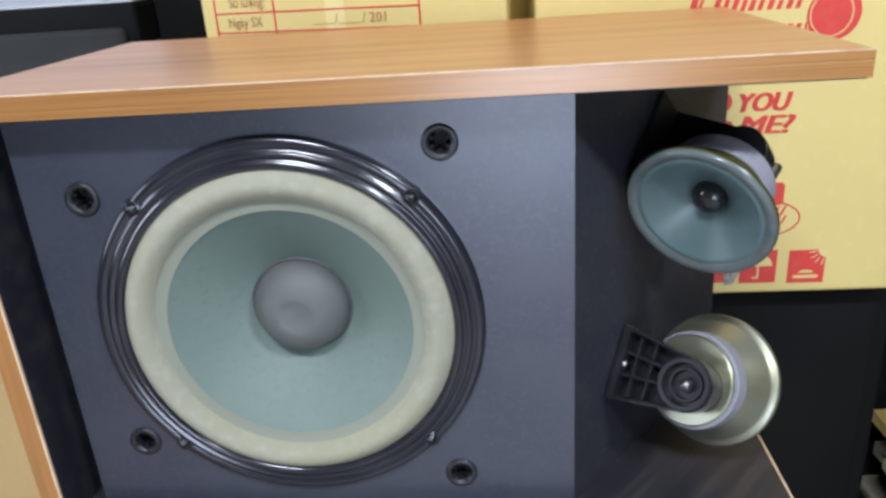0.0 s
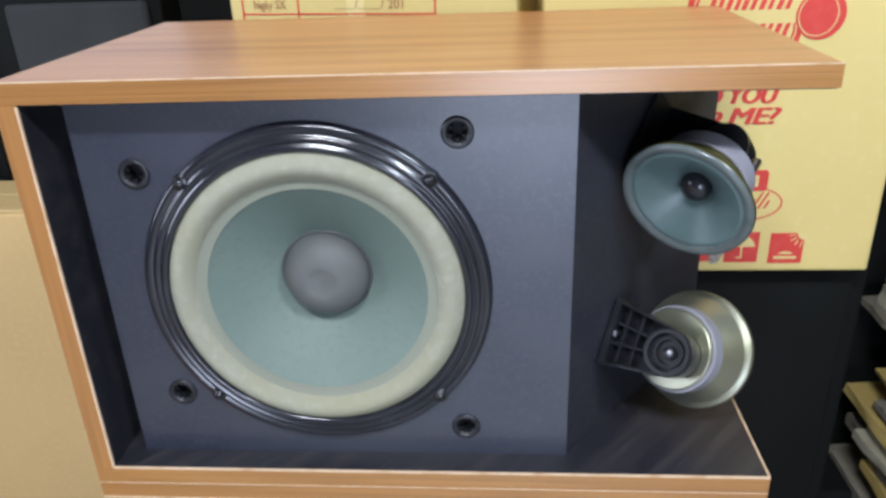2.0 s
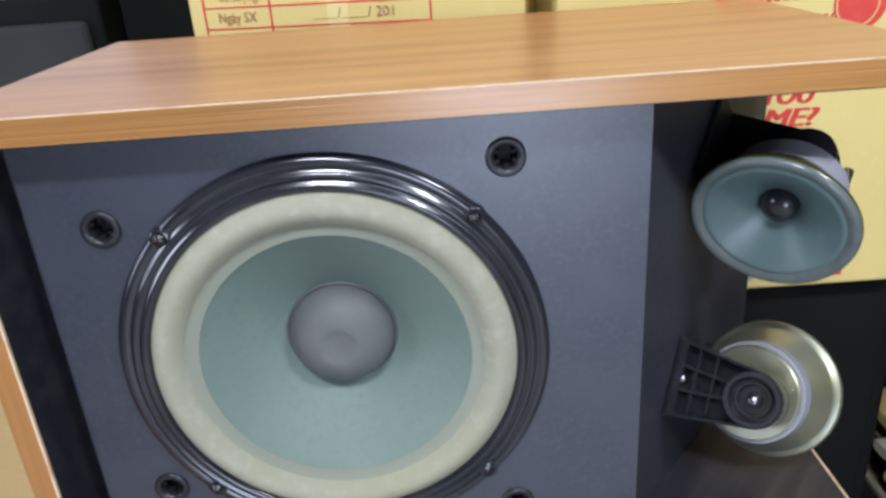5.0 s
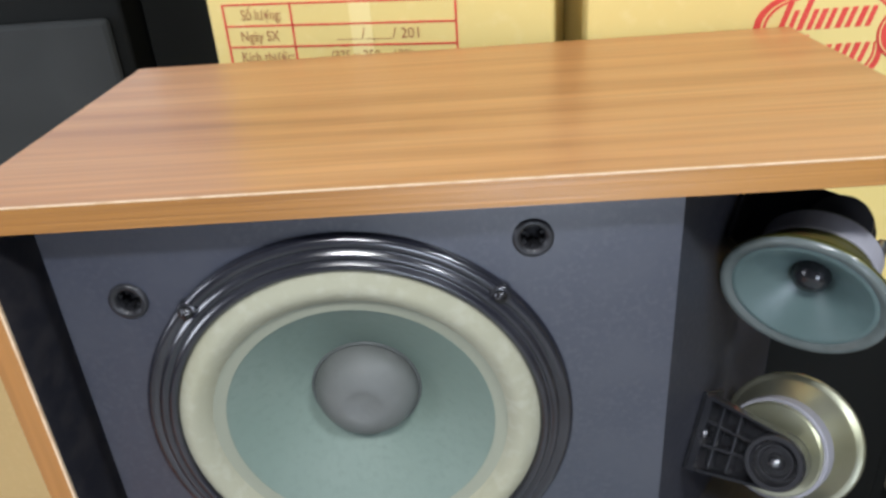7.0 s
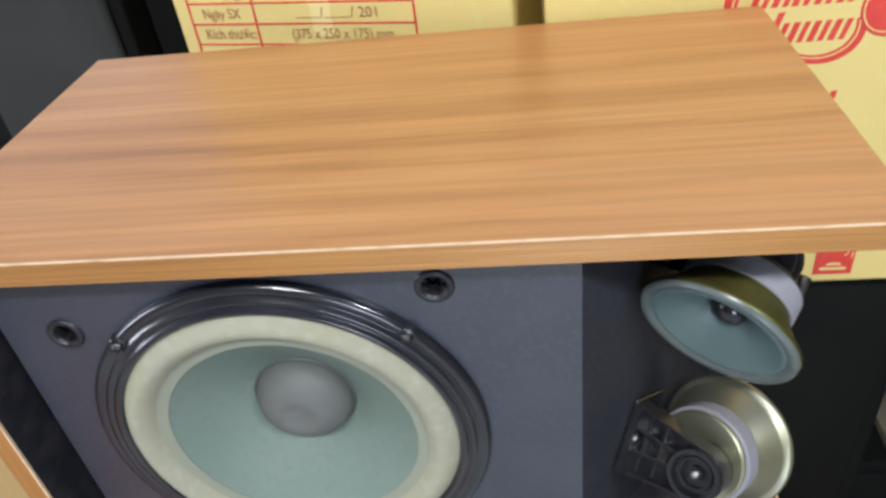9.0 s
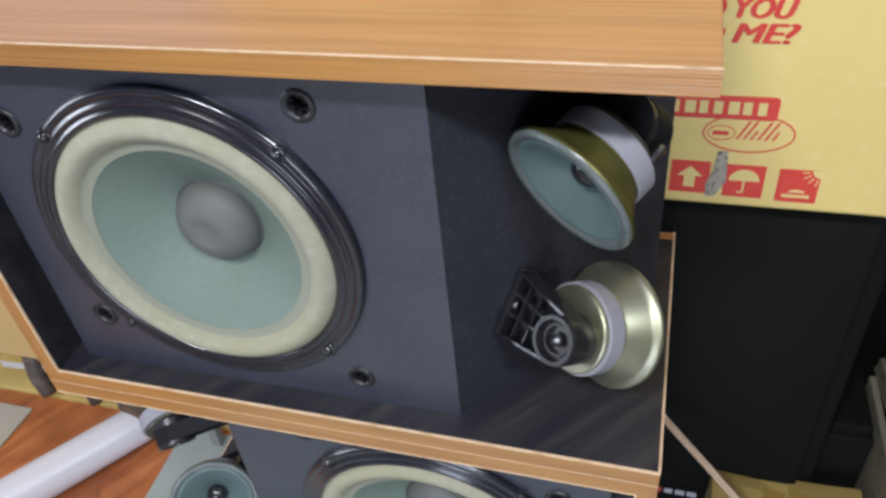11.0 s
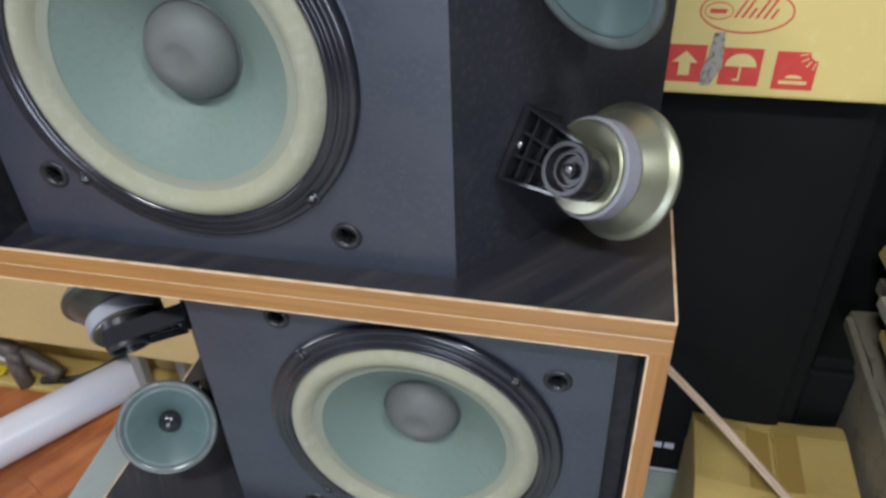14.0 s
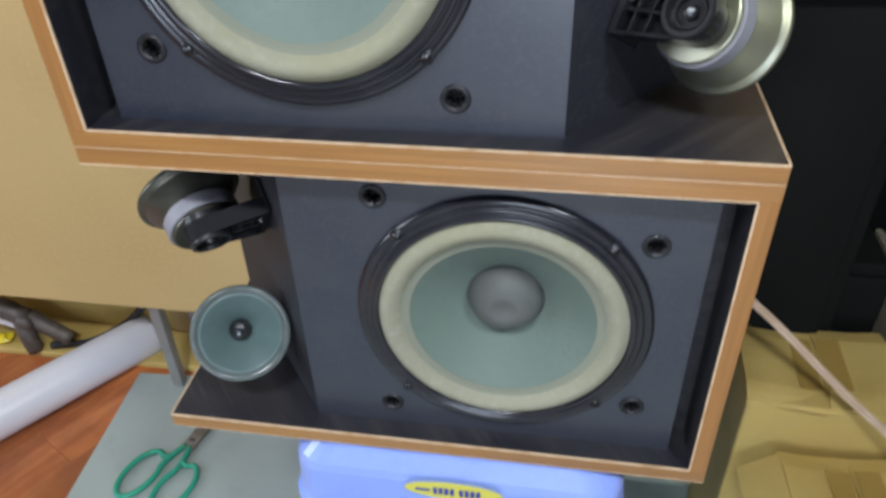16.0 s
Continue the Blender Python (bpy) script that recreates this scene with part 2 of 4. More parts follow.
CORD = shader("pinkish_clear_cord", (0.58, 0.42, 0.29), 0.3, spots=((60, (0.68, 0.54, 0.42), 0.5, 0.8),))
FOAMSHEET = shader("dusty_foam_sheet", (0.5, 0.46, 0.33), 0.8, spots=((25, (0.36, 0.31, 0.2), 0.45, 0.75),), bump=((60, 0.4),))
PALEGREEN = shader("pale_green_carton", (0.42, 0.48, 0.38), 0.7, spots=((18, (0.3, 0.34, 0.26), 0.5, 0.75),))
GREYBOARD = shader("grey_scuffed_board", (0.23, 0.205, 0.15), 0.7, spots=((12, (0.34, 0.31, 0.24), 0.5, 0.78), (50, (0.1, 0.09, 0.07), 0.55, 0.8)), bump=((40, 0.2),))
BIT = shader("yellow_wrapper", (0.8, 0.62, 0.03), 0.4)


def wood_floor():
    m = bpy.data.materials.new("red_wood_floor_board")
    m.use_nodes = True
    nodes, links = m.node_tree.nodes, m.node_tree.links
    bsdf = nodes["Principled BSDF"]
    bsdf.inputs["Roughness"].default_value = 0.34
    co = nodes.new("ShaderNodeTexCoord")
    mp = nodes.new("ShaderNodeMapping")
    mp.inputs["Scale"].default_value = (3, 26, 1)
    links.new(co.outputs["Object"], mp.inputs[0])
    nz = nodes.new("ShaderNodeTexNoise")
    nz.inputs["Scale"].default_value, nz.inputs["Detail"].default_value, nz.inputs["Distortion"].default_value = 2, 4, 0.8
    links.new(mp.outputs[0], nz.inputs["Vector"])
    ramp = nodes.new("ShaderNodeValToRGB")
    e = ramp.color_ramp.elements
    e[0].position, e[0].color = 0.3, (0.33, 0.09, 0.028, 1)
    e[1].position, e[1].color = 0.7, (0.56, 0.20, 0.062, 1)
    links.new(nz.outputs[0], ramp.inputs[0])
    info = nodes.new("ShaderNodeObjectInfo")
    rg = nodes.new("ShaderNodeMapRange")
    rg.inputs["To Min"].default_value, rg.inputs["To Max"].default_value = 0.7, 1.2
    links.new(info.outputs["Random"], rg.inputs[0])
    mx = nodes.new("ShaderNodeMix")
    mx.data_type, mx.blend_type = "RGBA", "MULTIPLY"
    mx.inputs["Factor"].default_value = 1
    links.new(ramp.outputs[0], mx.inputs[6])
    links.new(rg.outputs[0], mx.inputs[7])
    dirt = nodes.new("ShaderNodeTexNoise")
    dirt.inputs["Scale"].default_value, dirt.inputs["Detail"].default_value = 9, 6
    geo = nodes.new("ShaderNodeNewGeometry")
    links.new(geo.outputs["Position"], dirt.inputs["Vector"])
    rd = nodes.new("ShaderNodeMapRange")
    rd.inputs["From Min"].default_value, rd.inputs["From Max"].default_value = 0.45, 0.7
    rd.inputs["To Max"].default_value = 0.75
    links.new(dirt.outputs[0], rd.inputs[0])
    stained = nodes.new("ShaderNodeMix")
    stained.data_type = "RGBA"
    links.new(rd.outputs[0], stained.inputs["Factor"])
    links.new(mx.outputs[2], stained.inputs[6])
    stained.inputs[7].default_value = (0.24, 0.075, 0.032, 1)
    links.new(stained.outputs[2], bsdf.inputs["Base Color"])
    return m


WOODFLOOR = wood_floor()


# ---- mesh helpers ----
def mesh_of(name, bm, material, smooth=False):
    me = bpy.data.meshes.new(name)
    bm.normal_update()
    bm.to_mesh(me)
    bm.free()
    for m in (material if isinstance(material, (list, tuple)) else [material]):
        me.materials.append(m)
    if smooth:
        for p in me.polygons:
            p.use_smooth = True
    return me


def part(name, bm, material, parent, label="", at=None, smooth=False):
    ob = new(name, mesh_of(name, bm, material, smooth))
    ob.parent = parent
    if at is not None:
        ob.matrix_local = at
    return tagged(ob, label)


def thing(name, label, category, group="", at=None, kind=""):
    ob = new(name)
    ob.empty_display_size = 0.02
    if at is not None:
        ob.matrix_world = at
    return tagged(ob, label, category, group, kind)


def solid(name, bm, material, label, category, group="", at=None, kind="", smooth=False):
    ob = new(name, mesh_of(name, bm, material, smooth))
    if at is not None:
        ob.matrix_world = at
    return tagged(ob, label, category, group, kind)


def box(x0, x1, y0, y1, z0, z1, bevel=0.0, seg=2, bm=None):
    own = bmesh.new()
    bmesh.ops.create_cube(own, size=1)
    bmesh.ops.scale(own, vec=(x1 - x0, y1 - y0, z1 - z0), verts=own.verts)
    bmesh.ops.translate(own, vec=((x0 + x1) / 2, (y0 + y1) / 2, (z0 + z1) / 2), verts=own.verts)
    if bevel:
        bmesh.ops.bevel(own, geom=own.edges[:], offset=bevel, segments=seg, affect="EDGES", profile=0.5)
    return merge(bm, own)


def merge(bm, own):
    if bm is None:
        return own
    me = bpy.data.meshes.new("tmp")
    own.to_mesh(me)
    own.free()
    bm.from_mesh(me)
    bpy.data.meshes.remove(me)
    return bm


def lathe(profile, seg=64, bm=None, closed=False):
    """Turn (radius, height) pairs round the z axis; outer side to the right of the line."""
    own = bmesh.new()
    rings = []
    for r, z in profile:
        if r < 1e-6:
            rings.append([own.verts.new((0, 0, z))])
        else:
            rings.append([own.verts.new((r * math.cos(a), r * math.sin(a), z)) for a in (2 * math.pi * i / seg for i in range(seg))])
    pairs = list(zip(rings, rings[1:]))
    if closed:
        pairs.append((rings[-1], rings[0]))
    for a, b in pairs:
        for i in range(seg):
            j = (i + 1) % seg
            if len(a) == 1:
                own.faces.new((a[0], b[j], b[i]))
            elif len(b) == 1:
                own.faces.new((a[i], a[j], b[0]))
            else:
                own.faces.new((a[i], a[j], b[j], b[i]))
    bmesh.ops.recalc_face_normals(own, faces=own.faces)
    return merge(bm, own)


def turned(bm, m):
    bmesh.ops.transform(bm, matrix=m, verts=bm.verts)
    return bm


def tube(points, radius, seg=10, bm=None):
    """A round bar along points."""
    own = bmesh.new()
    pts = [Vector(p) for p in points]
    rings = []
    side = None
    for i, p in enumerate(pts):
        d = (pts[min(i + 1, len(pts) - 1)] - pts[max(i - 1, 0)]).normalized()
        if side is None:
            side = d.cross(Vector((0.13, 0.21, 1))).normalized()
        side = (side - d * side.dot(d)).normalized()
        up = d.cross(side)
        r = radius(i / (len(pts) - 1)) if callable(radius) else radius
        rings.append([own.verts.new(p + r * (math.cos(a) * side + math.sin(a) * up)) for a in (2 * math.pi * k / seg for k in range(seg))])
    for a, b in zip(rings, rings[1:]):
        for k in range(seg):
            own.faces.new((a[k], a[(k + 1) % seg], b[(k + 1) % seg], b[k]))
    own.faces.new(rings[0][::-1])
    own.faces.new(rings[-1])
    bmesh.ops.recalc_face_normals(own, faces=own.faces)
    return merge(bm, own)


def smooth_line(points, n=8):
    """Catmull-Rom through points."""
    p = [Vector(q) for q in points]
    p = [p[0] * 2 - p[1]] + p + [p[-1] * 2 - p[-2]]
    out = []
    for i in range(1, len(p) - 2):
        for k in range(n):
            t = k / n
            out.append(0.5 * (2 * p[i] + (p[i + 1] - p[i - 1]) * t + (2 * p[i - 1] - 5 * p[i] + 4 * p[i + 1] - p[i + 2]) * t * t + (3 * p[i] - p[i - 1] - 3 * p[i + 1] + p[i + 2]) * t ** 3))
    return out + [p[-2]]


def plate(outline, depth, bm=None):
    """A flat outline in the x-z plane, pushed back by depth along +y."""
    own = bmesh.new()
    a = [own.verts.new((x, 0, z)) for x, z in outline]
    b = [own.verts.new((x, depth, z)) for x, z in outline]
    own.faces.new(a)
    own.faces.new(b[::-1])
    n = len(a)
    for i in range(n):
        own.faces.new((a[i], b[i], b[(i + 1) % n], a[(i + 1) % n]))
    bmesh.ops.recalc_face_normals(own, faces=own.faces)
    return merge(bm, own)


def ring_plate(outer, inner, depth, bm=None):
    """A band between two outlines of equal length in the x-z plane."""
    own = bmesh.new()
    n = len(outer)
    o = [[own.verts.new((x, y, z)) for x, z in outer] for y in (0, depth)]
    i = [[own.verts.new((x, y, z)) for x, z in inner] for y in (0, depth)]
    for k in range(n):
        j = (k + 1) % n
        own.faces.new((o[0][k], o[0][j], i[0][j], i[0][k]))
        own.faces.new((o[1][k], i[1][k], i[1][j], o[1][j]))
        own.faces.new((o[0][k], o[1][k], o[1][j], o[0][j]))
        own.faces.new((i[0][k], i[0][j], i[1][j], i[1][k]))
    bmesh.ops.recalc_face_normals(own, faces=own.faces)
    return merge(bm, own)


def oval(cx, cz, rx, rz, n=40, a0=0.0, a1=360.0):
    full = abs(a1 - a0) >= 360
    return [(cx + rx * math.cos(radians(a0 + (a1 - a0) * k / (n if full else n - 1))), cz + rz * math.sin(radians(a0 + (a1 - a0) * k / (n if full else n - 1)))) for k in range(n)]


def lettering(body, size, parent, x, y, z, material, lean=0.0, width=None, align="LEFT", heavy=0.0):
    """Flat letters on an x-z face that looks to -y; z is the baseline."""
    cu = bpy.data.curves.new("lettering", "FONT")
    cu.body, cu.size, cu.shear, cu.align_x, cu.offset, cu.extrude = body, size, lean, align, heavy, 0.0001
    cu.resolution_u = 3
    tmp = bpy.data.objects.new("lettering", cu)
    scene.collection.objects.link(tmp)
    me = bpy.data.meshes.new_from_object(tmp.evaluated_get(bpy.context.evaluated_depsgraph_get()))
    bpy.data.objects.remove(tmp)
    me.materials.clear()
    me.materials.append(material)
    ob = new("lettering", me)
    ob.parent = parent
    sx = 1.0
    if width and me.vertices:
        xs = [v.co.x for v in me.vertices]
        sx = width / (max(xs) - min(xs))
    ob.matrix_local = pose(x, y, z, 90, 0, 0) @ Matrix.Diagonal((sx, 1, 1, 1))
    return ob


# ---- the room ----
def slab(name, x0, x1, y0, y1, z0, z1, material, label):
    return solid(name, box(x0, x1, y0, y1, z0, z1), material, label, name.split("_")[0], kind="structure")


slab("wall_north", -2.0, 2.0, 0.95, 1.07, FLOOR, 2.6, WALL, "white painted plain back wall of the shop")
# Unseen wall; its low opening is made up to hold the front lamp.
south = thing("wall_south", "unseen greyed wall with a low opening added for front light", "wall", kind="structure")
part("wall_piece", box(-2.0, -0.09, -2.12, -2.0, FLOOR, 2.6), DIMWALL, south)
part("wall_piece", box(0.49, 2.0, -2.12, -2.0, FLOOR, 2.6), DIMWALL, south)
part("wall_piece", box(-0.09, 0.49, -2.12, -2.0, FLOOR, 0.18), DIMWALL, south)
part("wall_piece", box(-0.09, 0.49, -2.12, -2.0, 1.02, 2.6), DIMWALL, south)
west = thing("wall_west", "unseen side wall greyed to dim the room, with a bright window", "wall", kind="structure")
part("wall_piece", box(-2.12, -2.0, -2.12, -0.87, FLOOR, 2.6), DIMWALL, west)
part("wall_piece", box(-2.12, -2.0, -0.03, 1.07, FLOOR, 2.6), DIMWALL, west)
part("wall_piece", box(-2.12, -2.0, -0.87, -0.03, FLOOR, 0.63), DIMWALL, west)
part("wall_piece", box(-2.12, -2.0, -0.87, -0.03, 1.57, 2.6), DIMWALL, west)
slab("wall_east", 2.0, 2.12, -2.12, 1.07, FLOOR, 2.6, DIMWALL, "unseen plain side wall, greyed to dim the room")
slab("ceiling", -2.12, 2.12, -2.12, 1.07, 2.6, 2.7, DIMWALL, "unseen flat ceiling, greyed to dim the room")
floor = solid("floor", box(-2.12, 2.12, -2.12, 1.07, FLOOR - 0.1, FLOOR - 0.006), FLOORTILE, "pale tiled floor, unseen and kept neutral, partly laid with reddish wooden boards", "floor", kind="structure")


# ---- loudspeakers ----
W, Hh, D, T = 0.215, 0.132, 0.229, 0.012


def screw(parent, x, y, z, r=0.0042, m=None, label="bright cross-head screw", metal=STEEL):
    bm = lathe([(0, 0.0022), (r * 0.5, 0.002), (r * 0.85, 0.0012), (r, 0), (r, -0.002)], 14)
    box(-r * 0.7, r * 0.7, -0.0005, 0.0005, 0.0016, 0.0025, bm=bm)
    box(-0.0005, 0.0005, -r * 0.7, r * 0.7, 0.0016, 0.0025, bm=bm)
    return part("screw", bm, metal, parent, label, m if m is not None else pose(x, y, z, 90, 0, 0), True)


def tweeter(name, parent, at, metal):
    """Small cone tweeter; front looks along local +z, rim plane at z = 0."""
    tw = part(name, lathe([(0.0325, -0.001), (0.0345, 0.0012), (0.0375, 0.0018), (0.0385, 0.0008), (0.0388, -0.0015), (0.0375, -0.003), (0.0352, -0.0035),
                           (0.0345, -0.006), (0.0268, -0.0165), (0.0262, -0.018), (0.0262, -0.0190)], 56), metal, parent, "small cone tweeter in an olive metal basket", at, True)
    part("rim", lathe([(0.0326, 0.0006), (0.0348, 0.0022), (0.0372, 0.0027), (0.0382, 0.0018), (0.0387, 0.0004)], 56), RIMTEAL, tw, "dull teal rim", smooth=True)
    part("cone", lathe([(0.0328, 0.0006), (0.0315, 0.0014), (0.030, 0.0006), (0.020, -0.0075), (0.0085, -0.0155), (0.0078, -0.0165)], 56), TEAL, tw, "teal paper cone", smooth=True)
    part("dome", lathe([(0.0092, -0.0155), (0.0088, -0.012), (0.0072, -0.0092), (0.004, -0.0076), (0, -0.007)], 28), GLOSS, tw, "glossy black dome", smooth=True)
    part("magnet", lathe([(0.0, -0.0190), (0.0270, -0.0190), (0.0277, -0.0197), (0.0277, -0.0300), (0.0270, -0.0307), (0.0, -0.0307)], 48), FERRITE, tw, "grey ferrite ring magnet")
    part("back_plate", lathe([(0.0258, -0.0308), (0.0258, -0.0328), (0.0248, -0.0338), (0.0, -0.0338)], 48), SHADED_BASKET if metal is SHADED_OLIVE else metal, tw)
    part("terminal", lathe([(0.0028, -0.031), (0.0028, -0.0405), (0.0015, -0.0415), (0, -0.0415)], 14), STEEL, tw, "bright terminal stud", pose(0.0245, 0.004, 0.0), True)
    return tw


def bracket(parent, at, skin):
    """Ribbed arm: base at the origin, boss at x = 0.036; ribbed face looks to -y."""
    n = 18
    boss = [(0.0415 + 0.0150 * math.cos(a), 0.0150 * math.sin(a)) for a in (radians(-80 + 160 * k / (n - 1)) for k in range(n))]
    outline = [(0.0, -0.0215), *boss, (0.0, 0.0215)]
    br = part("bracket", plate(outline, 0.003), skin, parent, "black ribbed plastic tweeter bracket", at)
    cx = sum(p[0] for p in outline) / len(outline)
    inner = [(cx + (x - cx) * 0.92, z * 0.9) for x, z in outline]
    part("flange", turned(ring_plate(outline, inner, 0.010), pose(0, -0.010, 0)), skin, br)
    bm = None
    for z0, z1 in ((0.009, 0.006), (-0.008, -0.005)):
        bm = merge(bm, turned(box(0, 0.031, -0.0078, 0, -0.0009, 0.0009, 0.0005, 2), pose(0.001, 0, (z0 + z1) / 2, 0, math.degrees(math.atan2(z0 - z1, 0.03)), 0)))
    for x in (0.010, 0.0195):
        box(x - 0.0008, x + 0.0008, -0.0075, 0, -0.0195 + 0.16 * x, 0.0195 - 0.16 * x, 0.0005, 2, bm=bm)
    part("ribs", bm, GLOSS, br)
    part("boss", turned(lathe([(0.0, -0.009), (0.004, -0.009), (0.0045, -0.006), (0.0075, -0.006), (0.008, -0.0092), (0.0092, -0.0092), (0.0096, -0.0075), (0.0112, -0.0075), (0.0118, -0.0130), (0.0140, -0.0130), (0.0146, -0.0118), (0.0146, 0.008), (0, 0.008)], 36), pose(0.0415, 0, 0, -90 + 180, 0, 0) @ pose(0, 0, 0, 180, 0, 0)), SATIN, br, smooth=False)
    screw(br, 0.0415, -0.0095, 0, 0.0034)
    screw(br, 0.003, -0.006, 0.0, 0.0028)
    part("foot", box(-0.003, 0.0, -0.008, 0.026, -0.0222, 0.0222, 0.001), skin, br)
    return br


def woofer(parent, at):
    """Front looks along local +z, baffle plane at z = 0."""
    wf = part("woofer", lathe([(0.1040, 0.0), (0.1038, 0.0035), (0.1020, 0.0052), (0.0995, 0.0054), (0.0985, 0.0046), (0.0972, 0.0046), (0.0964, 0.0066), (0.0945, 0.0070),
                               (0.0938, 0.0060), (0.0925, 0.0060), (0.0918, 0.0078), (0.0895, 0.0080), (0.0882, 0.0066), (0.0868, 0.0030)], 128), RINGBLACK, parent, "large woofer with a ribbed glossy black frame ring", at, True)
    roll = [(0.0885 - 0.0165 * k / 14, 0.0045 + 0.0062 * math.sin(math.pi * k / 14) ** 0.8) for k in range(15)]
    part("surround", lathe(roll, 128), FOAM, wf, "cream foam surround roll", smooth=True)
    part("skirt", lathe([(0.0722, 0.0047), (0.0705, 0.0038), (0.068, 0.0036), (0.0660, 0.0032)], 128), SKIRT, wf, "pale foam skirt glued to the cone", smooth=True)
    part("cone", lathe([(0.0664, 0.0030), (0.058, -0.0034), (0.047, -0.0118), (0.036, -0.0202), (0.026, -0.0279)], 128), CONE, wf, "grey-green paper cone", smooth=True)
    cap = [(0.0274, -0.0264), (0.0270, -0.0234), (0.0255, -0.0189), (0.0225, -0.0146), (0.0185, -0.0114), (0.0140, -0.0094), (0.0105, -0.0086), (0.0092, -0.0088), (0.0060, -0.0098), (0.0, -0.0100)]
    part("dust_cap", lathe(cap, 64), CAP, wf, "dark grey domed dust cap with a flattened tip", smooth=True)
    part("glue_bead", lathe([(0.0290, -0.0256), (0.0285, -0.0246), (0.0276, -0.0246), (0.0272, -0.0259)], 64), GLUE, wf, smooth=True)
    for sx in (-1, 1):
        for sy in (-1, 1):
            m = pose(0.0705 * sx, 0.0705 * sy, 0.005)
            part("screw_boss", lathe([(0.0052, -0.004), (0.005, 0.0), (0.0042, 0.0006), (0, 0.0006)], 18), GLOSS, wf, at=m, smooth=True)
            screw(wf, 0, 0, 0, 0.0033, m @ pose(0, 0, 0.0006), "blackened cross-head screw", DARKSTEEL)
    return wf


def socket(parent, x, z, y):
    so = part("grille_socket", lathe([(0.0052, -0.009), (0.0052, -0.001), (0.0060, 0.0012), (0.0078, 0.0018), (0.0090, 0.001), (0.0093, -0.001)], 32), SATIN, parent, "black plastic grille socket", pose(x, y, z, 90, 0, 0), True)
    bm = lathe([(0.0052, -0.0085), (0, -0.0085)], 24)
    for k in range(6):
        a = radians(60 * k)
        box(-0.0008, 0.0008, 0.0036, 0.0054, -0.0085, -0.0005, bm=bm)
        bmesh.ops.rotate(bm, cent=(0, 0, 0), matrix=Matrix.Rotation(radians(60), 3, "Z"), verts=bm.verts)
    part("socket_well", bm, HOLE, so)


SOCKETS = ((-0.156, 0.0755), (0.0278, 0.0965), (-0.1545, -0.0722), (0.028, -0.0968))


def pierced(x0, x1, z0, z1, y, depth, holes):
    """A board in the x-z plane with round openings (x, z, radius, corners)."""
    bm = bmesh.new()
    loops = [[(x0, z0), (x1, z0), (x1, z1), (x0, z1)]] + [oval(hx, hz, r, r, n) for hx, hz, r, n in holes]
    edges = []
    for loop in loops:
        vs = [bm.verts.new((x, y, z)) for x, z in loop]
        edges += [bm.edges.new((vs[i], vs[(i + 1) % len(vs)])) for i in range(len(vs))]
    bmesh.ops.triangle_fill(bm, use_beauty=True, use_dissolve=False, edges=edges, normal=(0, -1, 0))
    out = bmesh.ops.extrude_face_region(bm, geom=bm.faces[:])
    bmesh.ops.translate(bm, vec=(0, depth, 0), verts=[v for v in out["geom"] if isinstance(v, bmesh.types.BMVert)])
    bmesh.ops.recalc_face_normals(bm, faces=bm.faces)
    return bm


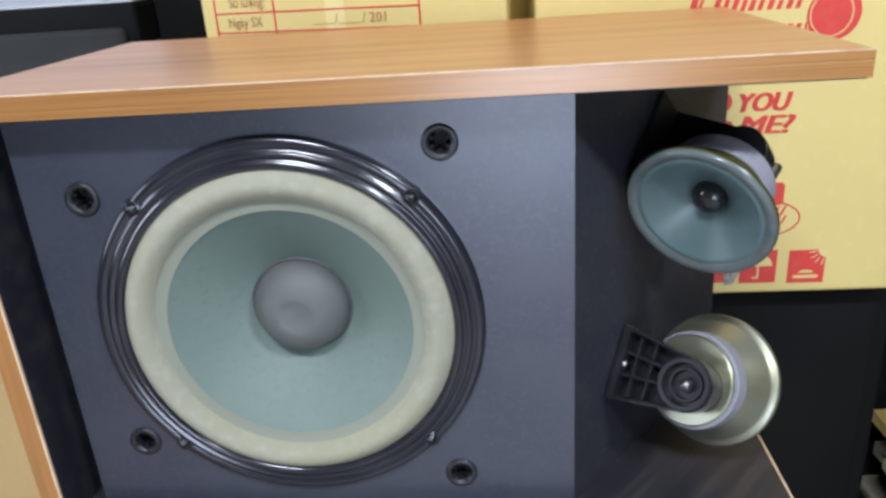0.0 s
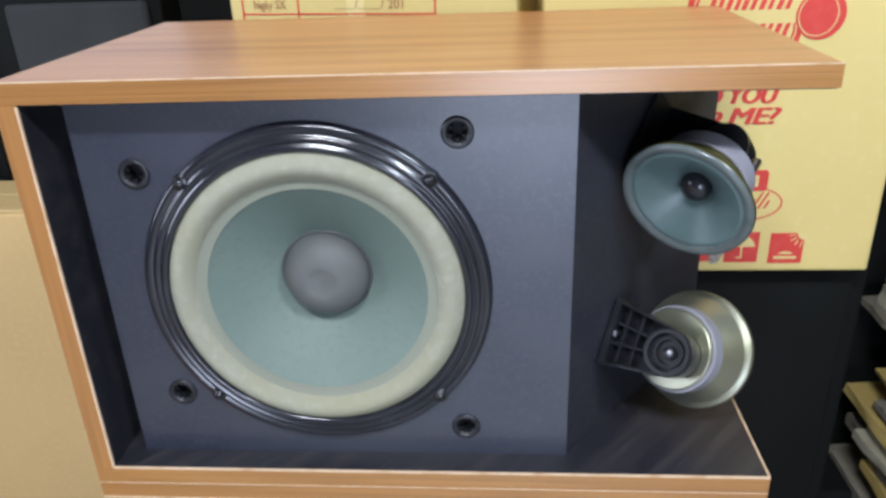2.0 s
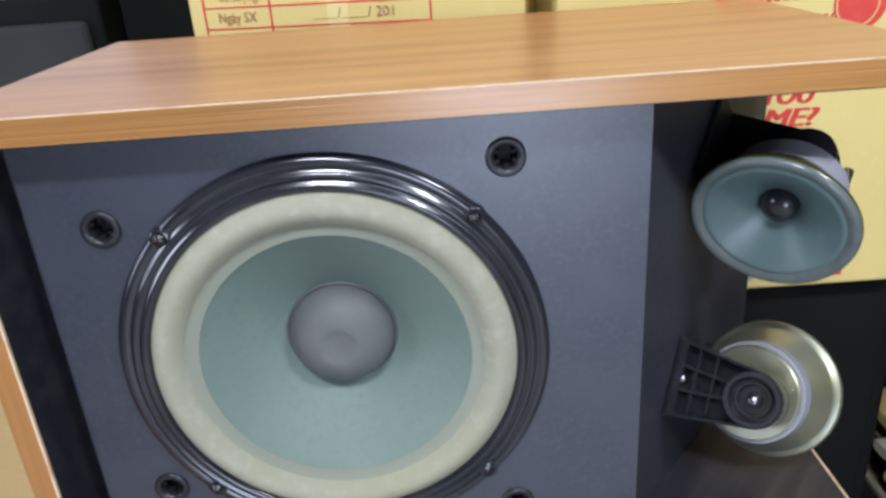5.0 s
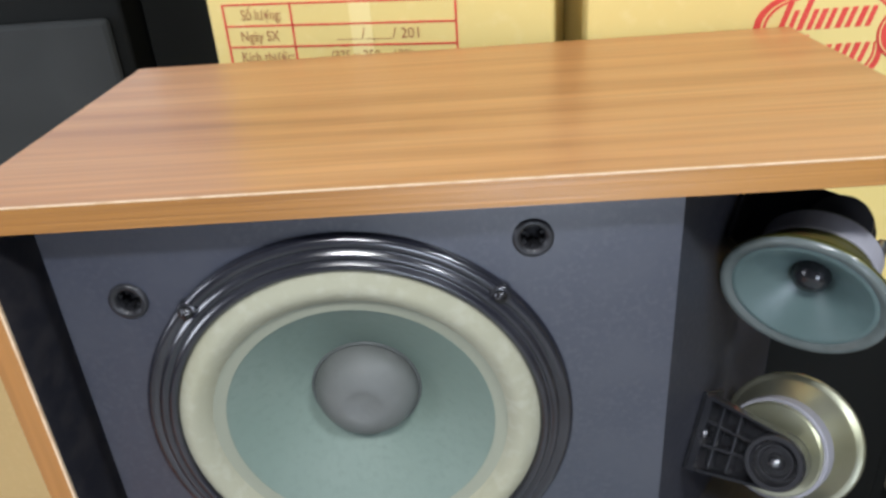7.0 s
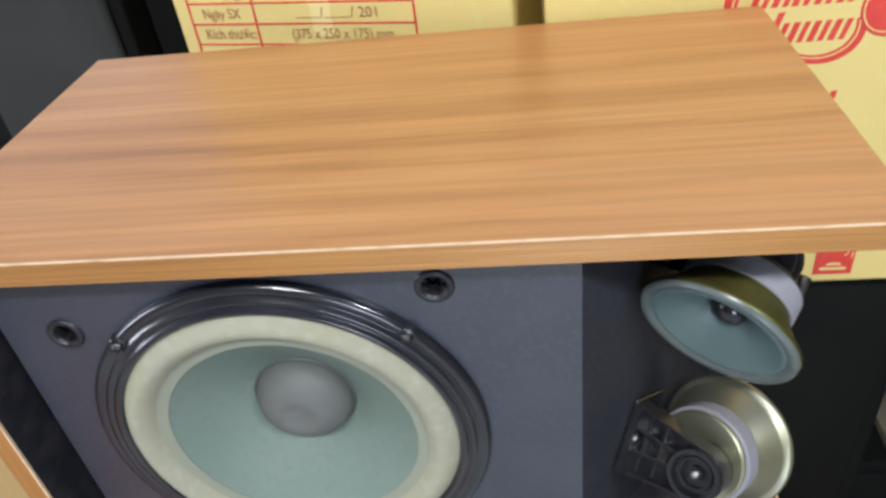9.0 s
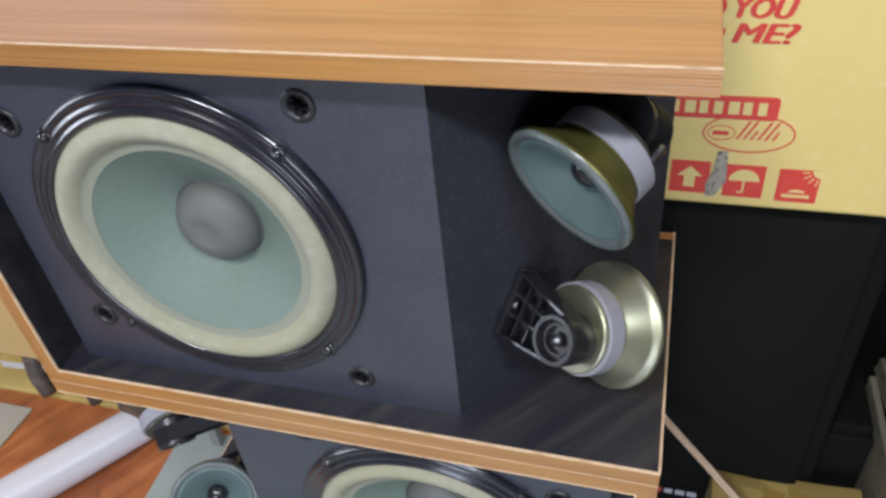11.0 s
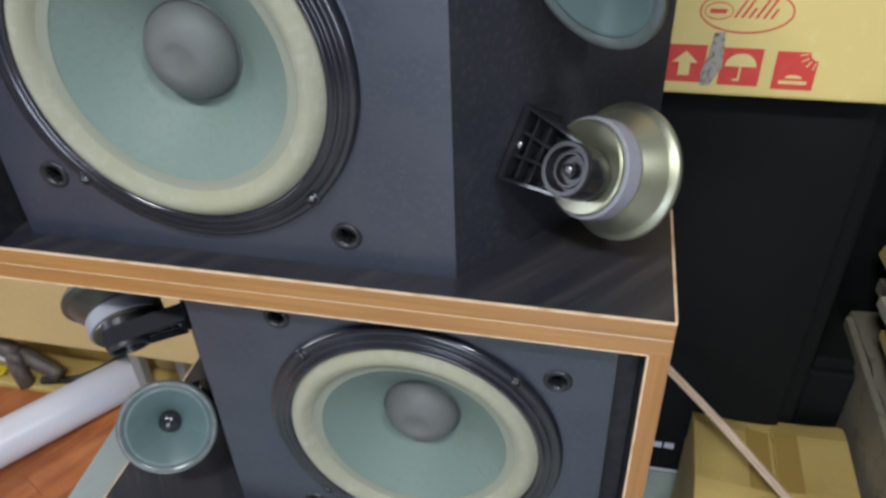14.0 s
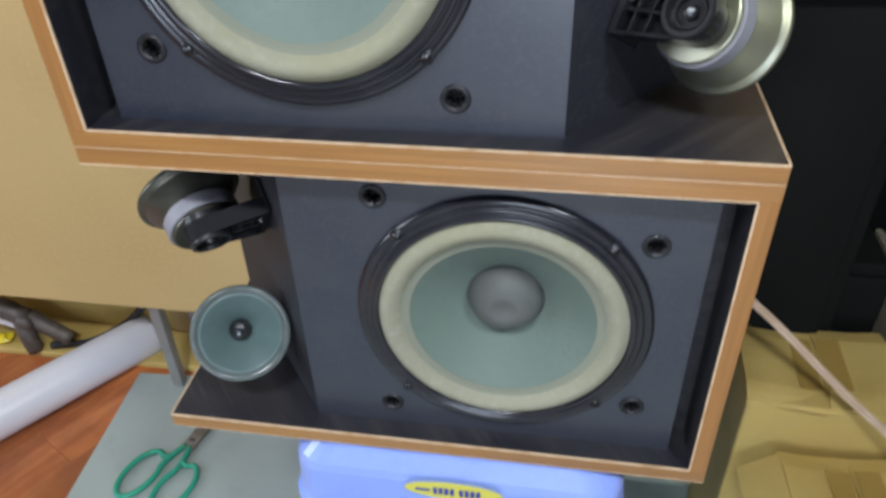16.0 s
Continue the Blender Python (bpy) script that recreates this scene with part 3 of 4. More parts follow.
def loudspeaker(at, label, front, rear, arm_front, arm_rear, rear_metal=GOLD):
    sp = thing("loudspeaker", label, "loudspeaker", "stacked pair of loudspeakers", at)
    e = 0.0006
    # boards with veneer outside and black foil inside
    part("top_panel", box(-W, W, 0, D, Hh - T, Hh, 0.0005, 1), VENEER, sp)
    part("bottom_panel", box(-W, W, 0, D, -Hh, -Hh + T, 0.0005, 1), VENEER, sp)
    part("side_panel", box(-W, -W + T, 0, D, -Hh + T, Hh - T), VENEER_UP, sp)
    part("lining", box(-W + T, W - 0.0012, 0.0012, D - 0.01, -Hh + T, -Hh + T + e), LINING, sp, "black wood-grained inner foil")
    part("lining", box(-W + T, W - 0.0012, 0.0012, D - 0.01, Hh - T - e, Hh - T), LINING, sp, "black wood-grained inner foil")
    part("lining", box(-W + T, -W + T + e, 0.0012, D - 0.01, -Hh + T + e, Hh - T - e), LINING, sp, "black wood-grained inner foil")
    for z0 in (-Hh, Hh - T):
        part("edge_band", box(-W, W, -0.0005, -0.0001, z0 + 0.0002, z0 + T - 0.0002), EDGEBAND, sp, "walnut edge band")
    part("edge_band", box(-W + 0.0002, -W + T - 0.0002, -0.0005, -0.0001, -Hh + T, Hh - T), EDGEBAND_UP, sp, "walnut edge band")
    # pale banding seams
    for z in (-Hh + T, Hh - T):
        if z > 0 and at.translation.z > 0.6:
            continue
        part("edge_seam", box(-W + T, W, -0.0007, 0.0008, z - 0.0004, z + 0.0006), BANDING, sp, "pale seam of the edge banding")
        part("edge_seam", box(W - 0.0010, W + 0.0004, 0.0009, D, z - 0.0005, z + 0.0007), BANDING, sp, "pale seam of the edge banding")
    part("edge_seam", box(-W + T - 0.0006, -W + T + 0.0006, -0.0007, 0.0008, -Hh + T + 0.001, Hh - T - 0.001), BANDING, sp, "pale seam of the edge banding")
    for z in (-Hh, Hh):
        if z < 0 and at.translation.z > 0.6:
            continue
        part("edge_seam", box(-W, W, -0.0006, 0.0006, z - 0.0004, z + 0.0002), BANDING, sp, "pale seam of the edge banding")
    y = 0.018
    part("baffle", pierced(-0.1885, 0.092, -Hh + T + e, Hh - T - e, y, 0.014, [(-0.058, 0.0005, 0.0885, 96)] + [(hx, hz, 0.0058, 20) for hx, hz in SOCKETS]), BAFFLE, sp, "speckled dark slate front baffle")
    part("filler_strip", box(-W + T + e, -0.186, 0.040, 0.052, -Hh + T + e, Hh - T - e), LINING, sp, "black strip beside the baffle")
    # slanting board behind the tweeters
    ax, ay, bx, by = 0.092, 0.0183, 0.2025, 0.1580
    d = Vector((bx - ax, by - ay, 0)).normalized()
    nrm = Vector((d.y, -d.x, 0))
    bm = bmesh.new()
    quad = [Vector((ax, ay, 0)), Vector((bx, by, 0)), Vector((bx, by, 0)) - nrm * 0.012, Vector((ax, ay, 0)) - nrm * 0.012]
    lo = [bm.verts.new((p.x, p.y, -Hh + T + e)) for p in quad]
    hi = [bm.verts.new((p.x, p.y, Hh - T - e)) for p in quad]
    bm.faces.new(lo[::-1])
    bm.faces.new(hi)
    for i in range(4):
        bm.faces.new((lo[i], lo[(i + 1) % 4], hi[(i + 1) % 4], hi[i]))
    part("tweeter_board", bm, PANEL, sp, "dark vinyl slanting board behind the tweeters")
    part("back_panel", box(-W + T, 0.196, D - 0.0095, D - 0.0005, -Hh + T, Hh - T), PANEL, sp)
    woofer(sp, pose(-0.058, y, 0.0005, 90, 0, 0))
    for x, z in SOCKETS:
        socket(sp, x, z, y)
    for (c, az, el), metal in ((front, SHADED_OLIVE), (rear, rear_metal)):
        n = Vector((math.cos(radians(el)) * math.cos(radians(az)), math.cos(radians(el)) * math.sin(radians(az)), math.sin(radians(el))))
        m = Matrix.Translation(c) @ n.to_track_quat("Z", "Y").to_matrix().to_4x4()
        tweeter("tweeter", sp, m, metal)
    turn = math.degrees(math.atan2(nrm.y, nrm.x))
    for (s, z, flip) in (arm_front, arm_rear):
        p = Vector((ax, ay, z)) + d * s
        bracket(sp, Matrix.Translation(p + nrm * 0.003) @ pose(0, 0, 0, flip, 0, turn), GLOSS if rear_metal is GOLD and z < 0 else MATTBLACK)
    return sp


ZU, ZL = 0.7155, 0.4515
upper = loudspeaker(pose(0, 0, ZU), "walnut-veneered loudspeaker with bare woofer and swivel tweeters, stacked on another",
                    ((0.1552, 0.0316, 0.0505), -126, -20), ((0.1790, 0.0620, -0.0660), 46, -24), (0.090, 0.070, 140), (0.0475, -0.0485, -30))
lower = loudspeaker(pose(0, 0, ZL, 0, 180, 0), "walnut-veneered box loudspeaker turned upside down on a blue plastic stool",
                    ((0.1490, 0.0265, 0.0455), -118, -28), ((0.1815, 0.0600, -0.0615), 46, -25), (0.090, 0.070, 122), (0.0455, -0.0560, -38), SHADED_BASKET)


# ---- cartons behind ----
def carton(name, label, w, d, h, material, at, category="carton", wall=0.004, group=""):
    """A closed corrugated box: front face in the x-z plane at y = 0, base at z = 0, x from 0 to w."""
    ca = thing(name, label, category, group, at)
    part("body", box(0, w, 0, d, 0, h, 0.003, 2), material, ca)
    part("flap", box(0.002, w - 0.002, 0.002, d / 2 - 0.001, h, h + wall, 0.001, 1), material, ca)
    part("flap", box(0.002, w - 0.002, d / 2 + 0.001, d - 0.002, h, h + wall, 0.001, 1), material, ca)
    return ca


RX, RY, RZ = 0.085, 0.236, 0.621
red_carton = carton("printed_carton", "yellow candy carton with red printing, standing on a black cabinet", 0.284, 0.24, 0.36, YELLOW, pose(RX, RY, RZ))


def on_right(x, z):
    return x - RX, z - RZ


def prints(name, bm, material, parent, label, lift):
    return part(name, bm, material, parent, label, pose(0, -lift, 0))


def moved(pts, fx):
    return [fx(x, z) for x, z in pts]


for dx, dy in ((0.0, -0.0004), (0.0009, -0.0007), (0.0018, -0.0010)):
    lettering("YOU", 0.0195, red_carton, on_right(0.2305, 0.7710)[0] + dx, dy, on_right(0.2305, 0.7710)[1], RED, 0.25, 0.0370)
for dx, dy in ((0.0, -0.0004), (0.0009, -0.0007), (0.0018, -0.0010)):
    lettering("ME?", 0.0195, red_carton, on_right(0.2330, 0.7540)[0] + dx, dy, on_right(0.2330, 0.7540)[1], RED, 0.25, 0.0395)
# heart and the end of a word, half hidden
heart = [(0.222 + 0.0085 * math.sin(a) ** 3, 0.7590 + 0.0078 * (0.81 * math.cos(a) - 0.31 * math.cos(2 * a) - 0.13 * math.cos(3 * a))) for a in (2 * math.pi * k / 36 for k in range(36))]
hin = [(0.222 + (x - 0.222) * 0.5, 0.7600 + (z - 0.7590) * 0.5) for x, z in heart]
prints("heart_print", ring_plate(moved(heart, on_right), moved(hin, on_right), 0.0006), RED, red_carton, "red heart outline", 0.0003)
prints("letter_print", ring_plate(moved(oval(0.2195, 0.7785, 0.0095, 0.0085), on_right), moved(oval(0.2195, 0.7785, 0.005, 0.0045), on_right), 0.0006), RED, red_carton, "red round letter", 0.0003)


# cloud-shaped emblem with slanting bars and a ball
def cloud(k):
    pts = []
    for i in range(120):
        a = 2 * math.pi * i / 120
        r = 0.96 + 0.2 * abs(math.cos(2.5 * (a - math.pi / 2)))
        pts.append((0.2425 + k * 0.0425 * r * math.cos(a), 0.8400 + k * 0.0345 * r * math.sin(a)))
    return pts


for a, b in ((1.0, 0.905), (0.875, 0.835)):
    prints("emblem_outline", ring_plate(moved(cloud(a), on_right), moved(cloud(b), on_right), 0.0006), RED, red_carton, "red cloud-shaped emblem line", 0.0003)


def slant_bar(x, z, w, h, lean=0.3):
    return [(x, z), (x + w, z), (x + w + lean * h, z + h), (x + lean * h, z + h)]


for row, (z, hgt, xs) in enumerate(((0.843, 0.013, (0.210, 0.2225, 0.2345, 0.2475, 0.2605)), (0.8195, 0.013, (0.222, 0.2345, 0.247, 0.2595)))):
    for x in xs:
        up = 0.007 if x == xs[0] or x == xs[1] and row == 0 else 0.0
        prints("emblem_bar", plate(moved(slant_bar(x, z, 0.0038, hgt + up), on_right), 0.0006), RED, red_carton, "red slanting bar", 0.0005)
        prints("emblem_bar", plate(moved(slant_bar(x + 0.0065, z, 0.0032, hgt), on_right), 0.0006), RED, red_carton, "red slanting bar", 0.0005)
prints("ball_print", plate(moved(oval(0.2945, 0.838, 0.0185, 0.0185), on_right), 0.0006), RED, red_carton, "red ball", 0.0008)
prints("ball_stripe", ring_plate(moved(oval(0.2925, 0.838, 0.0150, 0.0160), on_right), moved(oval(0.2925, 0.838, 0.0142, 0.0152), on_right), 0.0006), CREAM, red_carton, "pale line round the ball", 0.0011)
# plain badge and oval
rr = [(0.176, 0.6965), (0.2715, 0.6965), (0.2735, 0.6985), (0.2735, 0.7125), (0.2715, 0.7145), (0.176, 0.7145)]
prints("badge_print", plate(moved(rr, on_right), 0.0006), RED, red_carton, "red oblong badge", 0.0008)
for k in range(9):
    prints("badge_bar", plate(moved(slant_bar(0.1815 + 0.0098 * k, 0.7005, 0.0058 if k % 3 else 0.0072, 0.0098, 0.0), on_right), 0.0006), CREAM, red_carton, "pale bar", 0.0011)
prints("oval_print", ring_plate(moved(oval(0.2565, 0.6850, 0.0315, 0.0158), on_right), moved(oval(0.2565, 0.6850, 0.0303, 0.0146), on_right), 0.0006), RED, red_carton, "thin red oval", 0.0003)
prints("oval_print", ring_plate(moved(oval(0.238, 0.6848, 0.0098, 0.0062), on_right), moved(oval(0.238, 0.6848, 0.0091, 0.0055), on_right), 0.0006), RED, red_carton, "thin red oval", 0.0003)
prints("oval_bar", plate(moved(slant_bar(0.232, 0.6832, 0.011, 0.003, 0.1), on_right), 0.0006), RED, red_carton, "red bar", 0.0005)
for k in range(6):
    prints("oval_bar", plate(moved(slant_bar(0.2485 + 0.0048 * k, 0.6805, 0.0016, 0.0145 if k in (0, 1, 3, 4) else 0.007, 0.5), on_right), 0.0006), RED, red_carton, "red slanting stroke", 0.0005)

# three handling signs
for k, (cx, cz) in enumerate(((0.2205, 0.6455), (0.2595, 0.6445), (0.2970, 0.6435))):
    s = 0.0142
    prints("sign_square", plate(moved([(cx - s, cz - s), (cx + s, cz - s), (cx + s, cz + s), (cx - s, cz + s)], on_right), 0.0006), RED, red_carton, "red square handling sign", 0.0003)
    if k == 0:
        prints("sign_arrow", plate(moved([(cx - 0.004, cz - 0.009), (cx + 0.004, cz - 0.009), (cx + 0.004, cz + 0.001), (cx + 0.009, cz + 0.001), (cx, cz + 0.0095), (cx - 0.009, cz + 0.001), (cx - 0.004, cz + 0.001)], on_right), 0.0006), CREAM, red_carton, "pale arrow", 0.0006)
    elif k == 1:
        prints("sign_umbrella", plate(moved(oval(cx, cz + 0.0005, 0.0108, 0.0098, 24, 0, 180), on_right), 0.0006), CREAM, red_carton, "pale umbrella canopy", 0.0006)
        prints("sign_umbrella", plate(moved([(cx - 0.0007, cz - 0.009), (cx + 0.0007, cz - 0.009), (cx + 0.0007, cz + 0.001), (cx - 0.0007, cz + 0.001)], on_right), 0.0006), CREAM, red_carton, "pale umbrella stick", 0.0006)
        prints("sign_umbrella", plate(moved([(cx - 0.004, cz - 0.0104), (cx + 0.0007, cz - 0.0104), (cx + 0.0007, cz - 0.009), (cx - 0.004, cz - 0.009)], on_right), 0.0006), CREAM, red_carton, "pale umbrella crook", 0.0006)
    else:
        prints("sign_goods", plate(moved([(cx - 0.0095, cz - 0.010), (cx + 0.0095, cz - 0.010), (cx + 0.0095, cz - 0.0075), (cx - 0.0095, cz - 0.0075)], on_right), 0.0006), CREAM, red_carton, "pale bar", 0.0006)
        prints("sign_goods", plate(moved(oval(cx, cz - 0.0055, 0.0058, 0.0025, 16, 0, 180), on_right), 0.0006), CREAM, red_carton, "pale hump", 0.0006)
        prints("sign_sun", plate(moved([(cx + 0.0142, cz + 0.0142)] + oval(cx + 0.0142, cz + 0.0142, 0.0062, 0.0062, 12, 180, 270), on_right), 0.0006), CREAM, red_carton, "pale quarter sun", 0.0006)
        for a in (190, 212, 235, 258):
            ca, sa = math.cos(radians(a)), math.sin(radians(a))
            px, pz = cx + 0.0142, cz + 0.0142
            prints("sign_ray", plate(moved([(px + 0.0078 * ca - 0.0004 * sa, pz + 0.0078 * sa + 0.0004 * ca), (px + 0.0132 * ca - 0.0004 * sa, pz + 0.0132 * sa + 0.0004 * ca),
                                            (px + 0.0132 * ca + 0.0004 * sa, pz + 0.0132 * sa - 0.0004 * ca), (px + 0.0078 * ca + 0.0004 * sa, pz + 0.0078 * sa - 0.0004 * ca)], on_right), 0.0006), CREAM, red_carton, "pale ray", 0.0006)
st = [(0.2335, 0.6290), (0.2400, 0.6300), (0.2470, 0.6440), (0.2450, 0.6700), (0.2380, 0.6690), (0.2365, 0.6520), (0.2325, 0.6400)]
prints("torn_sticker", plate(moved(st, on_right), 0.0008), GREYCARD, red_carton, "torn grey sticker with dark print", 0.0010)

# slanting left carton with a ruled form
LA = -11.3
left_at = pose(-0.1836, 0.2967, 0.62, 0, 0, LA)
form_carton = carton("printed_carton", "yellow carton with a red ruled form and brown print, top taped", 0.2534, 0.19, 0.40, YELLOW, left_at)
FX, FZ = 0.0128, 0.2545


def rule(x0, x1, z0, z1):
    part("rule_line", box(x0, x1, -0.0005, 0.0002, z0, z1), RED, form_carton, "thin red ruled line")


for k in range(5):
    rule(FX, FX + 0.1735, FZ - 0.0152 * k - 0.0006, FZ - 0.0152 * k + 0.0006)
for x in (0, 0.0525, 0.1735):
    rule(FX + x - 0.0007, FX + x + 0.0007, FZ - 0.0608, FZ)
lettering("S\u1ed1 l\u01b0\u1ee3ng:", 0.0105, form_carton, FX + 0.0135, -0.0006, FZ - 0.0108, INK, 0, 0.031)
lettering("Ng\u00e0y SX", 0.0105, form_carton, FX + 0.0105, -0.0006, FZ - 0.0260, INK, 0, 0.030)
lettering("K\u00edch th\u01b0\u1edbc:", 0.0105, form_carton, FX + 0.0085, -0.0006, FZ - 0.0412, INK, 0, 0.041)
lettering("/", 0.0105, form_carton, FX + 0.104, -0.0006, FZ - 0.0260, INK)
lettering("/ 201", 0.0105, form_carton, FX + 0.127, -0.0006, FZ - 0.0260, INK)
for x in (0.085, 0.107):
    part("fill_line", box(FX + x, FX + x + 0.019, -0.0005, 0.0002, FZ - 0.0265, FZ - 0.0260), INK, form_carton, "thin brown fill-in line")
lettering("(375 x 250 x 175) mm", 0.0105, form_carton, FX + 0.079, -0.0006, FZ - 0.0412, INK, 0, 0.077)
lettering("- B\u1ea2O QU\u1ea2N N\u01a0I KH\u00d4 R\u00c1O", 0.0095, form_carton, FX + 0.034, -0.0006, FZ + 0.0085, INK, 0, 0.074)
lettering("- L\u01afU \u00dd H\u00c0NG D\u1ec4 V\u1ee0, B\u1eb8P", 0.0095, form_carton, FX + 0.034, -0.0006, FZ + 0.0205, INK, 0, 0.070)
for k in range(9):
    part("print_bar", box(FX + 0.036 + 0.0088 * k, FX + 0.0425 + 0.0088 * k, -0.0005, 0.0002, FZ + 0.0325, FZ + 0.0385), INK, form_carton, "brown bar of small print")
part("parcel_tape", box(0.1093, 0.1253, -0.00035, 0.0002, 0.215, 0.402), CLEAR, form_carton, "glossy strip of clear parcel tape")

# ---- black cabinets behind ----
black = thing("floor_loudspeaker", "black vinyl loudspeaker cabinet standing behind, under a yellow carton", "loudspeaker", "black cabinets", pose(0, 0, 0))
part("cabinet", box(-0.12, 0.388, 0.268, 0.56, 0.2005, 0.6205, 0.004, 2), BLACKBOX, black)
part("grille", box(-0.10, 0.372, 0.258, 0.268, 0.215, 0.612, 0.004, 2), BLACKBOX, black, "black cloth grille panel")
black_carton = thing("black_carton", "black glossy carton with white bars of lettering, on a pale box", "carton", "", pose(0, 0, 0))
part("body", box(-0.10, 0.39, 0.270, 0.52, 0.139, 0.2, 0.002, 2), BLACKBOX, black_carton)
for k, (x, w) in enumerate(((0.236, 0.004), (0.243, 0.009), (0.255, 0.0105), (0.268, 0.0105))):
    part("letter_bar", box(x, x + w, 0.2692, 0.2704, 0.183, 0.1915), RED if k == 0 else WHITE, black_carton, "white bar of lettering")
part("white_stripe", box(-0.10, 0.39, 0.2690, 0.2704, 0.1425, 0.1475), WHITE, black_carton, "white stripe along the base")
pale = carton("carton", "pale green scuffed carton on the floor under a black one", 0.50, 0.24, 0.1955, PALEGREEN, pose(-0.11, 0.285, FLOOR), wall=0.003)

tall = thing("floor_loudspeaker", "black loudspeaker with a charcoal cloth grille standing on a kraft carton", "loudspeaker", "black cabinets", pose(-0.335, 0.50, 0.1065))
part("cabinet", box(-0.22, 0.0, 0, 0.27, 0, 0.7585, 0.004, 2), BLACKBOX, tall)
part("grille", box(-0.182, -0.012, -0.012, -0.0005, 0.05, 0.7335, 0.006, 2), CLOTH, tall, "charcoal cloth grille")
# Thin pale grey board over the black cabinet's top face.
part("top_panel", box(-0.219, -0.001, 0.001, 0.269, 0.7585, 0.7610, 0.0008, 1), PALETOP, tall, "pale grey top")
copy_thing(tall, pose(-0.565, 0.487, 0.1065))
dark = thing("black_cabinet", "plain black cabinet side standing between cartons", "cabinet", "black cabinets", pose(0, 0, FLOOR))
part("cabinet", box(-0.332, -0.13, 0.545, 0.80, 0, 1.02, 0.004, 2), BLACKBOX, dark)
part("side_strip", box(-0.330, -0.132, 0.541, 0.545, 0.01, 1.01, 0.001, 1), BLACKBOX, dark)

# ---- beige carton on a steel stand ----
stand = thing("steel_stand", "low grey steel stand holding a beige carton", "stand", "", pose(0, 0, FLOOR))
for x in (-0.478, -1.05):
    for y in (0.375, 0.465):
        part("leg", box(x - 0.008, x + 0.008, y - 0.008, y + 0.008, 0, 0.1705 if y < 0.4 else 0.155, 0.001, 1), LEG, stand)
part("frame", box(-1.07, -0.26, 0.382, 0.396, 0.163, 0.171, 0.001, 1), LEG, stand)
part("frame", box(-1.07, -0.26, 0.457, 0.473, 0.155, 0.171, 0.001, 1), LEG, stand)
part("leg", box(-0.278, -0.262, 0.457, 0.473, 0, 0.155, 0.001, 1), LEG, stand)
beige = carton("carton", "large plain beige carton standing upright on a steel stand", 0.86, 0.105, 0.523, BEIGE, pose(-1.10, 0.358, 0.1115), wall=0.004)


# ---- kraft cartons, cord and stacked sheets ----
def kraft_carton(label, x0, x1, y0, y1, h, turn, seam):
    w, d = x1 - x0, y1 - y0
    ca = thing("kraft_carton", label, "carton", "kraft cartons on the floor", pose((x0 + x1) / 2, (y0 + y1) / 2, FLOOR, 0, 0, turn))
    part("body", box(-w / 2, w / 2, -d / 2, d / 2, 0, h - 0.009, 0.003, 2), KRAFT_Y, ca)
    for a, b, k in ((-w / 2, seam - 0.001, 7.0), (w / 2, seam + 0.001, 4.5)):
        ln = abs(b - a)
        bm = box(0, ln, -d / 2, d / 2 - 0.002, -0.0035, 0.0)
        bmesh.ops.subdivide_edges(bm, edges=bm.edges[:], cuts=9, use_grid_fill=True)
        for v in bm.verts:
            dent = noise.noise((v.co.x * 22 + 40 * h, v.co.y * 22, k))
            v.co.z += 0.0035 * dent * min(1, v.co.x / 0.01) - (0.006 * max(0, 0.02 - (d / 2 - abs(v.co.y))) / 0.02)
            v.co.x += 0.002 * noise.noise((v.co.y * 60, k, 3 * h)) if v.co.x > ln - 0.004 else 0
        fl = part("flap", turned(bm, pose(a, 0, h, 0, k if a < b else k, 0 if a < b else 180)), KRAFT_Y, ca)
        tp = box(ln - 0.023, ln - 0.001, -d / 2 + 0.022, d / 2 - 0.022, 0.0022, 0.0028)
        part("parcel_tape", turned(tp, pose(a, 0, h, 0, k, 0 if a < b else 180)), TAPE, fl, "yellowed strip of parcel tape")
    return ca


kraft_carton("yellowed kraft carton with taped flaps against the black cabinet", 0.286, 0.432, 0.150, 0.266, 0.322, -1.5, 0.002)
front_kraft = kraft_carton("creased kraft carton with one flap open, in front of another", 0.322, 0.437, -0.06, 0.140, 0.270, 1.8, 0.005)
part("flap", turned(box(-0.044, 0, -0.09, 0.094, -0.0035, 0, 0.0012, 2), pose(-0.058, 0, 0.268, 0, -38, 0)), KRAFT_Y, front_kraft, "side flap folded outwards")

cord_line = smooth_line([(0.17, 0.250, 0.43), (0.205, 0.240, 0.385), (0.295, 0.177, 0.335), (0.385, 0.124, 0.272), (0.48, 0.071, 0.226), (0.62, -0.02, 0.217)], 10)
cord = thing("speaker_cord", "pinkish clear twin speaker cord hanging over cartons", "cord", "", pose(0, 0, 0))
for k in (-1, 1):
    part("strand", tube([p + Vector((0.0012 * k, 0.0, 0.0015 * k)) for p in cord_line], 0.0021, 8), CORD, cord, smooth=True)

